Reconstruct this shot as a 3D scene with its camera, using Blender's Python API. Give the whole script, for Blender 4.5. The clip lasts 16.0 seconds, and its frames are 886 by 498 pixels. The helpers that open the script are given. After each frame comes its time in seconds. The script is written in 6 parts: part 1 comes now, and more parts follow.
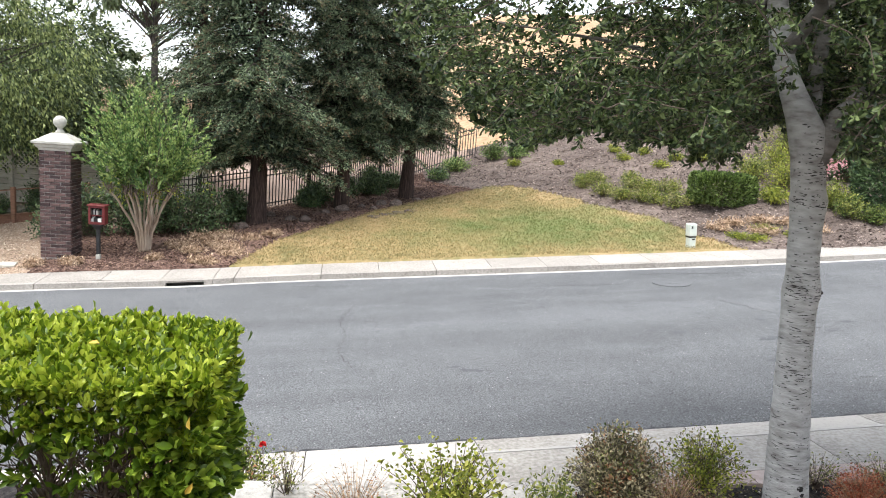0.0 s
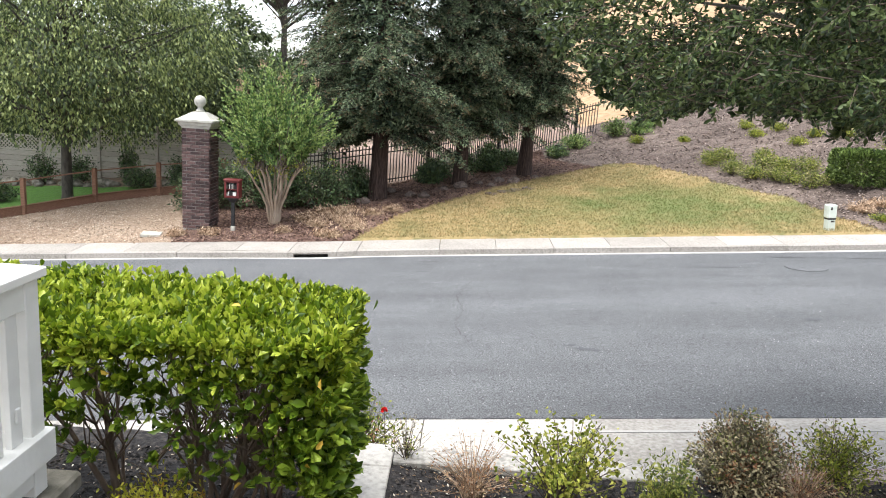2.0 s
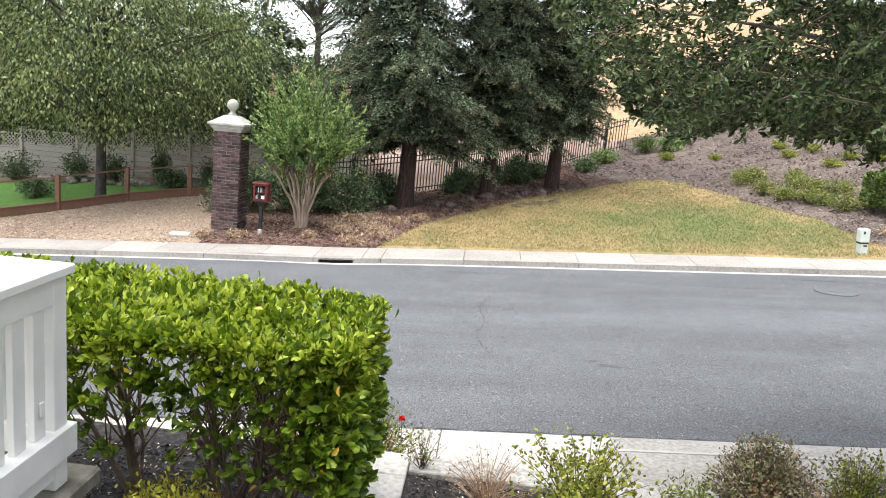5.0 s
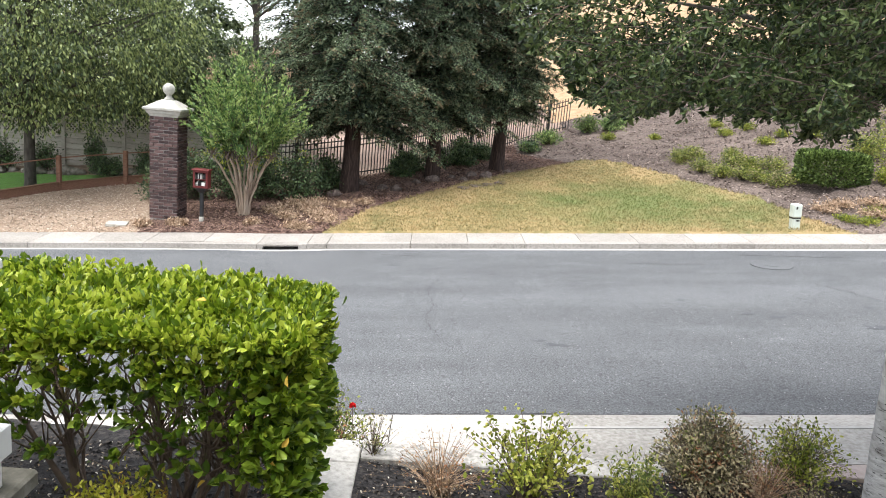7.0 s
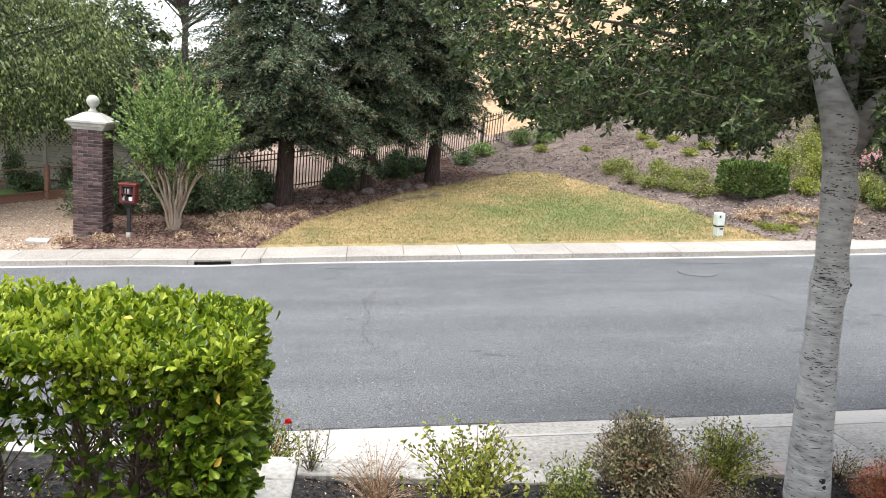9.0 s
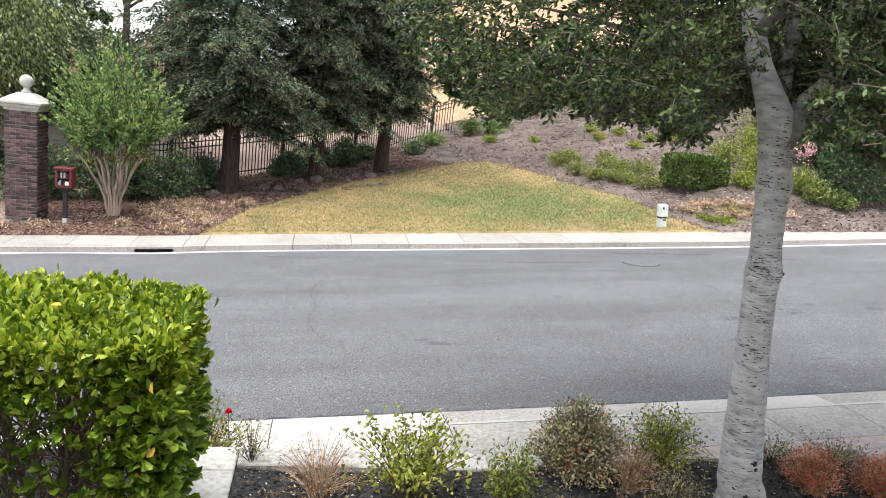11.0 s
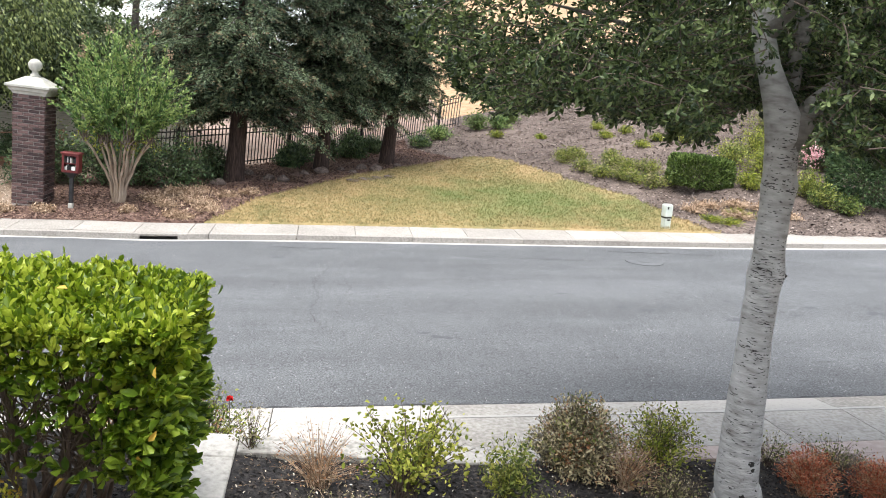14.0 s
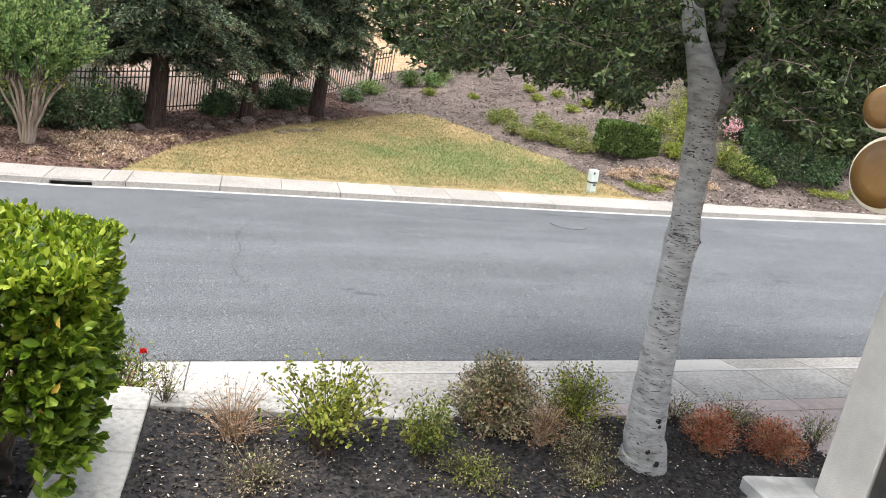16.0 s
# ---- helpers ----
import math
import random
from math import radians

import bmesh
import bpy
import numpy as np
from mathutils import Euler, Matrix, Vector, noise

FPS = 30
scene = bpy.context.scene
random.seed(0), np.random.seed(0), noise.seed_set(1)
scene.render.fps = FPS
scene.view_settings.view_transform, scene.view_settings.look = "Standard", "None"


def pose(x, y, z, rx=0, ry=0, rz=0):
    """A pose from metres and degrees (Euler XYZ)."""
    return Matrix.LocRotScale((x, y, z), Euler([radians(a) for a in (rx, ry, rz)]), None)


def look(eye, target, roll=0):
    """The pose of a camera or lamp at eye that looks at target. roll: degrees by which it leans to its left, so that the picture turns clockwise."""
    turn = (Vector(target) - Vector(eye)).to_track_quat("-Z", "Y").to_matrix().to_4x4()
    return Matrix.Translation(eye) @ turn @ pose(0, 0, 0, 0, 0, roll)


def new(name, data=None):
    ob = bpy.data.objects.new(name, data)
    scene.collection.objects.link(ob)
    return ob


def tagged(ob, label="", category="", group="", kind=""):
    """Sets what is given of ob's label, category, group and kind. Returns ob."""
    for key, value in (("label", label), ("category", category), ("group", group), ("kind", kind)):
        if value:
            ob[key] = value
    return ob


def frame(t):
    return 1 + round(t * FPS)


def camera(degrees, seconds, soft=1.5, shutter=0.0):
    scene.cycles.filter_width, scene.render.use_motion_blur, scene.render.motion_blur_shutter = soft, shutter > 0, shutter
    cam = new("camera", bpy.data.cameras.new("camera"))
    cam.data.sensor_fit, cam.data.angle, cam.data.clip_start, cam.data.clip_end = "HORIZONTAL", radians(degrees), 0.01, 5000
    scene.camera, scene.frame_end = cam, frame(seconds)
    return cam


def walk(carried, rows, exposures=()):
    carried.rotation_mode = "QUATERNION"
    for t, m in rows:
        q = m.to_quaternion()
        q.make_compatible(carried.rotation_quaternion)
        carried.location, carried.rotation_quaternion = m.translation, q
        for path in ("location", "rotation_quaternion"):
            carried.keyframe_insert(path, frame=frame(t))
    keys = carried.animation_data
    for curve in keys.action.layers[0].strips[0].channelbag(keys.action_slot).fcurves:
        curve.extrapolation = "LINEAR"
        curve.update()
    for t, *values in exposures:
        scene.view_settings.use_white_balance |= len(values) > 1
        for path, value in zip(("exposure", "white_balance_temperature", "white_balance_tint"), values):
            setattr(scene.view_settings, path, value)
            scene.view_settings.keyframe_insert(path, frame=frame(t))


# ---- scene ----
cam = camera(62.75, 16.0, soft=1.0)
PATH = [
    (0.0, pose(0.0165, 0.0339, 3.0972, 80.728, -4.187, -7.390)),
    (0.5, pose(-0.0336, 0.0072, 3.0885, 81.600, -6.736, -2.223)),
    (1.0, pose(-0.0317, 0.0077, 3.0872, 81.456, -5.863, -0.607)),
    (1.5, pose(-0.0236, 0.0017, 3.0879, 80.354, -4.409, 0.478)),
    (2.0, pose(-0.0222, -0.0082, 3.0825, 78.345, -3.687, 1.778)),
    (2.5, pose(0.0257, -0.0101, 3.0723, 76.589, -3.356, 2.648)),
    (3.0, pose(0.0252, -0.0116, 3.0831, 75.978, -2.873, 3.647)),
    (3.2, pose(0.0190, -0.0153, 3.0890, 75.984, -2.580, 4.154)),
    (5.3, pose(-0.0127, -0.0063, 3.0914, 79.214, -6.037, 3.620)),
    (5.5, pose(-0.0100, 0.0020, 3.0861, 79.280, -6.371, 3.064)),
    (6.0, pose(-0.0208, 0.0039, 3.0854, 79.087, -6.432, 1.874)),
    (6.5, pose(-0.0306, 0.0067, 3.0854, 78.504, -5.706, 0.878)),
    (7.0, pose(-0.0177, 0.0261, 3.0928, 77.962, -4.869, -0.268)),
    (7.5, pose(0.0082, 0.0201, 3.0981, 77.875, -4.443, -1.520)),
    (8.0, pose(0.0153, 0.0187, 3.0962, 78.267, -4.536, -2.784)),
    (8.5, pose(0.0040, 0.0117, 3.0974, 78.932, -4.857, -4.018)),
    (9.0, pose(-0.0000, 0.0000, 3.1000, 79.345, -4.971, -5.312)),
    (9.5, pose(0.0146, 0.0040, 3.0919, 79.236, -4.948, -6.737)),
    (10.0, pose(0.0320, 0.0208, 3.0802, 78.860, -4.855, -8.155)),
    (12.3, pose(0.0448, 0.0060, 3.0888, 79.133, -7.393, -9.715)),
    (12.5, pose(0.0354, 0.0025, 3.0865, 79.265, -7.612, -9.544)),
    (13.0, pose(0.0233, -0.0107, 3.0909, 79.261, -7.848, -9.003)),
    (13.5, pose(0.0293, -0.0077, 3.0836, 79.010, -7.842, -8.591)),
    (14.0, pose(0.0375, -0.0003, 3.0797, 78.414, -7.461, -8.575)),
    (14.5, pose(0.0450, 0.0077, 3.0773, 77.569, -6.960, -9.163)),
    (15.0, pose(0.0543, 0.0093, 3.0754, 76.651, -7.057, -10.490)),
    (15.5, pose(0.0558, 0.0083, 3.0645, 76.055, -8.213, -12.146)),
    (16.0, pose(0.0707, 0.0231, 3.0665, 75.935, -10.528, -13.687)),
]
walk(cam, PATH)

# ---- light ----
world = bpy.data.worlds.new("sky")
scene.world = world
world.use_nodes = True
wn = world.node_tree
sky = wn.nodes.new("ShaderNodeTexSky")
sky.sky_type = "NISHITA"
sky.sun_disc = False
sky.sun_elevation, sky.sun_rotation = radians(74), radians(229)
sky.air_density, sky.dust_density, sky.ozone_density = 1.0, 1.5, 1.0
soften = wn.nodes.new("ShaderNodeHueSaturation")
soften.inputs["Saturation"].default_value = 0.35
wn.links.new(sky.outputs[0], soften.inputs["Color"])
wn.links.new(soften.outputs[0], wn.nodes["Background"].inputs["Color"])
wn.nodes["Background"].inputs["Strength"].default_value = 0.15
sun = new("sun", bpy.data.lights.new("sun", "SUN"))
sun.data.energy, sun.data.angle, sun.data.color = 1.8, radians(55), (1.0, 0.97, 0.92)
sun.matrix_world = look((-3.2, -2.8, 14.5), (0, 0, 0))
scene.view_settings.exposure = 1.55


# ---- materials ----
def material(name, colors, rough=0.8, scale=4.0, detail=0.0, bump=0.2, bump_scale=60.0, island=0.0, obj=0.0, translucent=0.0, metal=0.0, spec=0.4, big=0.0, big_scale=0.4, stretch=(1, 1, 1)):
    """colors: dark to light. Fine noise between them, a second large noise, and a shift for each piece."""
    m = bpy.data.materials.new(name)
    m.use_nodes = True
    t = m.node_tree
    N, L = t.nodes, t.links
    b = N["Principled BSDF"]
    b.inputs["Roughness"].default_value = rough
    b.inputs["Metallic"].default_value = metal
    b.inputs["Specular IOR Level"].default_value = spec
    co = N.new("ShaderNodeTexCoord")
    mp = N.new("ShaderNodeMapping")
    mp.inputs["Scale"].default_value = stretch
    L.new(co.outputs["Object"], mp.inputs["Vector"])
    n1 = N.new("ShaderNodeTexNoise")
    n1.inputs["Scale"].default_value, n1.inputs["Detail"].default_value = scale, 6
    L.new(mp.outputs[0], n1.inputs["Vector"])
    fac = n1.outputs["Fac"]

    def combine(a, bsock, w):
        x = N.new("ShaderNodeMath")
        x.operation = "MULTIPLY_ADD"
        s = N.new("ShaderNodeMath")
        s.operation = "SUBTRACT"
        L.new(bsock, s.inputs[0])
        s.inputs[1].default_value = 0.5
        L.new(s.outputs[0], x.inputs[0])
        x.inputs[1].default_value = w
        L.new(a, x.inputs[2])
        return x.outputs[0]
    if big:
        n2 = N.new("ShaderNodeTexNoise")
        n2.inputs["Scale"].default_value, n2.inputs["Detail"].default_value = big_scale, 4
        L.new(mp.outputs[0], n2.inputs["Vector"])
        fac = combine(fac, n2.outputs["Fac"], big)
    if island:
        g = N.new("ShaderNodeNewGeometry")
        fac = combine(fac, g.outputs["Random Per Island"], island)
    if obj:
        o = N.new("ShaderNodeObjectInfo")
        fac = combine(fac, o.outputs["Random"], obj)
    r = N.new("ShaderNodeValToRGB")
    el = r.color_ramp.elements
    lo, hi = 0.28, 0.72
    el[0].position, el[1].position = lo, hi
    while len(el) < len(colors):
        el.new(0.5)
    for i, c in enumerate(colors):
        el[i].position = lo + (hi - lo) * i / (len(colors) - 1)
        el[i].color = (*c, 1)
    L.new(fac, r.inputs[0])
    L.new(r.outputs[0], b.inputs["Base Color"])
    if bump:
        n3 = N.new("ShaderNodeTexNoise")
        n3.inputs["Scale"].default_value, n3.inputs["Detail"].default_value = bump_scale, 5
        L.new(mp.outputs[0], n3.inputs["Vector"])
        bp = N.new("ShaderNodeBump")
        bp.inputs["Strength"].default_value, bp.inputs["Distance"].default_value = bump, 0.02
        L.new(n3.outputs["Fac"], bp.inputs["Height"])
        L.new(bp.outputs[0], b.inputs["Normal"])
    if translucent:
        tr = N.new("ShaderNodeBsdfTranslucent")
        L.new(r.outputs[0], tr.inputs["Color"])
        mx = N.new("ShaderNodeMixShader")
        mx.inputs[0].default_value = translucent
        L.new(b.outputs[0], mx.inputs[1])
        L.new(tr.outputs[0], mx.inputs[2])
        L.new(mx.outputs[0], N["Material Output"].inputs["Surface"])
    return m


def asphalt():
    """Grey worn asphalt: fine aggregate speckle, long wheel bands along the street and pale scuffs."""
    m = material("asphalt", [(0.036, 0.037, 0.039), (0.112, 0.117, 0.123), (0.225, 0.231, 0.238)], 0.82, 62, bump=0.7, bump_scale=110, big=0.1, big_scale=1.3)
    N, L = m.node_tree.nodes, m.node_tree.links
    b = N["Principled BSDF"]
    base = b.inputs["Base Color"].links[0].from_socket
    co = N.new("ShaderNodeTexCoord")
    for scale, stretch, lo, hi, dark, light in ((1.0, (0.1, 1.1, 1), 0.36, 0.66, 0.86, 1.1), (1.6, (0.4, 1.3, 1), 0.57, 0.74, 1.0, 1.22), (5.0, (0.5, 1.6, 1), 0.64, 0.74, 1.0, 0.72)):
        mp = N.new("ShaderNodeMapping")
        mp.inputs["Scale"].default_value = stretch
        mp.inputs["Location"].default_value = (scale * 3, scale, 0)
        n = N.new("ShaderNodeTexNoise")
        n.inputs["Scale"].default_value, n.inputs["Detail"].default_value = scale, 5
        r = N.new("ShaderNodeMapRange")
        for k, v in ((1, lo), (2, hi), (3, dark), (4, light)):
            r.inputs[k].default_value = v
        mx = N.new("ShaderNodeVectorMath")
        mx.operation = "SCALE"
        L.new(co.outputs["Object"], mp.inputs["Vector"])
        L.new(mp.outputs[0], n.inputs["Vector"])
        L.new(n.outputs["Fac"], r.inputs[0])
        L.new(base, mx.inputs[0])
        L.new(r.outputs[0], mx.inputs["Scale"])
        base = mx.outputs[0]
    L.new(base, b.inputs["Base Color"])
    return m


M_ASPHALT = asphalt()
M_CRACK = material("crack_tar", [(0.03, 0.03, 0.033), (0.06, 0.06, 0.063)], 0.8, 8)
M_TARSPOT = material("tar_stain", [(0.065, 0.07, 0.076), (0.095, 0.1, 0.108)], 0.8, 30, bump=0.6, bump_scale=70)
M_GRIT = material("road_grit", [(0.05, 0.05, 0.052), (0.2, 0.2, 0.2), (0.38, 0.38, 0.38)], 0.85, 5, bump=0, island=0.9)
M_CONCRETE = material("concrete", [(0.23, 0.212, 0.19), (0.315, 0.293, 0.266), (0.385, 0.36, 0.328)], 0.85, 30, bump=0.3, bump_scale=120, big=0.45, big_scale=1.3, obj=0.16)
M_WALK = material("pale_walk_concrete", [(0.25, 0.233, 0.208), (0.355, 0.335, 0.304), (0.44, 0.418, 0.385)], 0.85, 26, bump=0.3, bump_scale=120, big=0.7, big_scale=1.1, obj=0.35)
M_GUTTER = material("gutter_concrete", [(0.36, 0.345, 0.322), (0.48, 0.462, 0.435)], 0.8, 12, bump=0.2, big=0.4)
M_CAP = material("cap_concrete", [(0.24, 0.23, 0.21), (0.41, 0.393, 0.362), (0.5, 0.482, 0.45)], 0.85, 22, bump=0.3, big=0.7, big_scale=1.6, obj=0.2)
M_PINK = material("pink_concrete", [(0.36, 0.29, 0.26), (0.48, 0.4, 0.365)], 0.85, 12, bump=0.3, big=0.5, obj=0.2)
M_SOIL = material("soil", [(0.1, 0.07, 0.05), (0.2, 0.15, 0.11)], 0.95, 6, bump=0.8, bump_scale=25, big=0.5)
M_LAWN = material("lawn_turf", [(0.17, 0.155, 0.062), (0.285, 0.222, 0.1), (0.37, 0.27, 0.138)], 0.95, 6.0, bump=0.6, bump_scale=60, big=0.8, big_scale=0.7)
M_BLADE = material("grass_blade", [(0.17, 0.16, 0.062), (0.305, 0.24, 0.108), (0.41, 0.3, 0.152)], 0.8, 4.0, bump=0, island=0.4, translucent=0.2, big=0.8, big_scale=0.7)
M_TURF = material("green_turf", [(0.05, 0.125, 0.018), (0.09, 0.2, 0.032)], 0.9, 9, bump=0.6, bump_scale=80, big=0.5)
M_REDMULCH = material("bark_mulch", [(0.05, 0.026, 0.02), (0.13, 0.075, 0.058), (0.24, 0.16, 0.125)], 0.95, 22, bump=1.0, bump_scale=40, big=0.6, big_scale=0.6)
M_HILLMULCH = material("hill_mulch", [(0.04, 0.029, 0.024), (0.115, 0.087, 0.074), (0.23, 0.182, 0.157)], 0.95, 30, bump=1.0, bump_scale=30, big=0.5, big_scale=0.5)
M_CHIP = material("bark_chip", [(0.03, 0.021, 0.018), (0.12, 0.088, 0.075), (0.36, 0.295, 0.26)], 0.9, 5, bump=0, island=0.9)
M_REDCHIP = material("red_bark_chip", [(0.04, 0.02, 0.016), (0.14, 0.08, 0.06), (0.3, 0.2, 0.15)], 0.9, 5, bump=0, island=0.9)
M_DARKMULCH = material("dark_mulch", [(0.008, 0.007, 0.008), (0.028, 0.026, 0.026), (0.075, 0.065, 0.06)], 0.95, 25, bump=1.0, bump_scale=50, big=0.4)
M_DARKCHIP = material("dark_chip", [(0.01, 0.009, 0.009), (0.03, 0.027, 0.026), (0.09, 0.075, 0.065)], 0.95, 6, bump=0, island=0.8)
M_LITTER = material("dry_leaf", [(0.25, 0.17, 0.1), (0.5, 0.42, 0.32), (0.72, 0.68, 0.6)], 0.8, 5, bump=0, island=0.9)
M_GRAVEL = material("tan_gravel", [(0.2, 0.135, 0.095), (0.32, 0.235, 0.17), (0.44, 0.345, 0.26)], 0.95, 25, bump=0.8, bump_scale=60, big=0.5, big_scale=0.5)
M_FIELD = material("bare_field", [(0.15, 0.105, 0.08), (0.24, 0.175, 0.14), (0.32, 0.245, 0.2)], 0.95, 12, bump=0.8, bump_scale=40, big=0.6, big_scale=0.4)
M_PEBBLE = material("pebble", [(0.22, 0.16, 0.115), (0.42, 0.33, 0.25), (0.6, 0.51, 0.42)], 0.85, 6, bump=0.2, island=0.9)
M_DRYHILL = material("dry_grass_hill", [(0.27, 0.165, 0.09), (0.36, 0.235, 0.135), (0.42, 0.29, 0.18)], 0.95, 3, bump=0.6, bump_scale=12, big=0.6, big_scale=0.1)
M_DRYTUFT = material("dry_tuft", [(0.2, 0.13, 0.08), (0.42, 0.29, 0.19), (0.6, 0.45, 0.32)], 0.9, 4, bump=0, island=0.8)
M_BRICK = material("dark_brick", [(0.035, 0.022, 0.022), (0.08, 0.047, 0.044), (0.145, 0.09, 0.082)], 0.9, 18, bump=0.5, bump_scale=60, obj=0.5)
M_MORTAR = material("mortar", [(0.27, 0.25, 0.235), (0.46, 0.43, 0.4)], 0.95, 20, bump=0.4)
M_PRECAST = material("precast_stone", [(0.34, 0.33, 0.29), (0.5, 0.49, 0.44)], 0.85, 8, bump=0.3, big=0.5, big_scale=1.5)
M_IRON = material("black_iron", [(0.012, 0.012, 0.013), (0.03, 0.03, 0.03)], 0.6, 10, bump=0.1)
M_WHITE = material("white_paint", [(0.6, 0.6, 0.57), (0.72, 0.72, 0.69)], 0.5, 5, bump=0.08, bump_scale=30, big=0.4, big_scale=2)
M_COLUMN = material("beige_stucco", [(0.36, 0.345, 0.315), (0.47, 0.455, 0.42)], 0.8, 6, bump=0.25, bump_scale=120, big=0.3)
M_DARKTRIM = material("dark_trim", [(0.02, 0.018, 0.016), (0.05, 0.045, 0.04)], 0.6, 6)
M_STONE = material("ledge_stone", [(0.055, 0.055, 0.04), (0.14, 0.13, 0.105), (0.25, 0.235, 0.2)], 0.9, 7, bump=0.7, bump_scale=25, big=0.6, obj=0.4)
M_PIER = material("pier_stone", [(0.2, 0.2, 0.195), (0.32, 0.32, 0.315), (0.42, 0.42, 0.41)], 0.9, 6, bump=0.6, bump_scale=20, big=0.5, obj=0.3)
M_FENCEWOOD = material("grey_fence_board", [(0.3, 0.28, 0.24), (0.42, 0.4, 0.345)], 0.85, 6, bump=0.2, obj=0.25, stretch=(1, 8, 8))
M_REDWOODBOARD = material("brown_board", [(0.13, 0.065, 0.04), (0.24, 0.13, 0.085)], 0.85, 6, bump=0.3, obj=0.3, stretch=(1, 8, 8))
M_REDPAINT = material("red_paint", [(0.1, 0.013, 0.014), (0.16, 0.025, 0.023)], 0.55, 6, bump=0.1)
M_BLACKWOOD = material("black_post", [(0.012, 0.012, 0.014), (0.03, 0.03, 0.03)], 0.7, 6)
M_PALE = material("pale_plastic", [(0.5, 0.55, 0.5), (0.62, 0.67, 0.61)], 0.6, 6, bump=0.05, big=0.3)
M_PAPER = material("paper", [(0.6, 0.58, 0.54), (0.75, 0.73, 0.7)], 0.8, 6)
M_BRONZE = material("dark_bronze", [(0.02, 0.016, 0.014), (0.05, 0.042, 0.036)], 0.55, 8, metal=0.4)
M_CARVED = material("brown_varnish", [(0.1, 0.05, 0.012), (0.17, 0.09, 0.022)], 0.4, 5, bump=0.1)
M_CREAM = material("cream_edge", [(0.62, 0.55, 0.42), (0.74, 0.68, 0.55)], 0.5, 6)
M_STUCCO = material("house_stucco", [(0.42, 0.32, 0.24), (0.52, 0.41, 0.31)], 0.9, 4, bump=0.2)
M_ROOF = material("roof_tile", [(0.16, 0.12, 0.1), (0.28, 0.22, 0.19)], 0.85, 8, bump=0.5)
M_BARK_W = material("pale_bark", [(0.21, 0.2, 0.185), (0.33, 0.325, 0.31), (0.4, 0.395, 0.38), (0.48, 0.475, 0.46)], 0.85, 9.0, bump=0.5, bump_scale=22, big=0.4, big_scale=1.6, stretch=(1, 1, 3))
M_BARK_R = material("redwood_bark", [(0.01, 0.007, 0.006), (0.045, 0.028, 0.023), (0.1, 0.066, 0.053)], 0.95, 7, bump=1.0, bump_scale=12, stretch=(6, 6, 0.6))
M_BARK_G = material("grey_bark", [(0.035, 0.03, 0.026), (0.09, 0.08, 0.068)], 0.95, 6, bump=0.8, bump_scale=20, stretch=(3, 3, 0.8))
M_BARK_C = material("crape_bark", [(0.2, 0.14, 0.1), (0.36, 0.28, 0.21), (0.48, 0.4, 0.32)], 0.8, 4, bump=0.3, stretch=(2, 2, 0.6))
M_TWIG = material("twig", [(0.06, 0.043, 0.034), (0.16, 0.122, 0.098)], 0.9, 8, bump=0.2)
M_HEDGESTEM = material("hedge_stem", [(0.09, 0.062, 0.048), (0.22, 0.165, 0.13)], 0.9, 8, bump=0.3)
# limb bark is darker than the trunk's: crown shade put into the colour
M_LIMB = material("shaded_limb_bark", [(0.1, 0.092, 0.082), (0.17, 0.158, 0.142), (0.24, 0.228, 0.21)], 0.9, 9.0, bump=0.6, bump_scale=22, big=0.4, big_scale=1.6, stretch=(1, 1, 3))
M_KNOT = material("bark_scar", [(0.012, 0.011, 0.01), (0.05, 0.045, 0.04)], 0.95, 9, bump=0.5)


def watered(m, green, amount):
    """The middle of the lawn, where the sprinkler reaches, is greener than its rim; the patches keep a ragged edge."""
    N, L = m.node_tree.nodes, m.node_tree.links
    b = N["Principled BSDF"]
    base = b.inputs["Base Color"].links[0].from_socket
    outs = [l.to_socket for l in m.node_tree.links if l.from_socket == base]
    co = N.new("ShaderNodeTexCoord")
    mp = N.new("ShaderNodeMapping")
    mp.inputs["Location"].default_value = (-5.6 / 4.4, -18.6 / 3.0, 0)
    mp.inputs["Scale"].default_value = (1 / 4.4, 1 / 3.0, 0)
    ln = N.new("ShaderNodeVectorMath")
    ln.operation = "LENGTH"
    n = N.new("ShaderNodeTexNoise")
    n.inputs["Scale"].default_value, n.inputs["Detail"].default_value = 1.1, 6
    ad = N.new("ShaderNodeMath")
    ad.operation = "ADD"
    r = N.new("ShaderNodeMapRange")
    for k, v in ((1, 1.15), (2, 2.15), (3, amount), (4, 0.0)):
        r.inputs[k].default_value = v
    mx = N.new("ShaderNodeMix")
    mx.data_type = "RGBA"
    L.new(co.outputs["Object"], mp.inputs["Vector"])
    L.new(mp.outputs[0], ln.inputs[0])
    L.new(co.outputs["Object"], n.inputs["Vector"])
    L.new(ln.outputs["Value"], ad.inputs[0])
    n2 = N.new("ShaderNodeMath")
    n2.operation = "MULTIPLY"
    n2.inputs[1].default_value = 2.0
    L.new(n.outputs["Fac"], n2.inputs[0])
    L.new(n2.outputs[0], ad.inputs[1])
    L.new(ad.outputs[0], r.inputs[0])
    L.new(r.outputs[0], mx.inputs["Factor"])
    L.new(base, mx.inputs["A"])
    mx.inputs["B"].default_value = (*green, 1)
    for o in outs:
        L.new(mx.outputs["Result"], o)


watered(M_LAWN, (0.12, 0.16, 0.05), 0.85)
watered(M_BLADE, (0.14, 0.185, 0.055), 0.85)


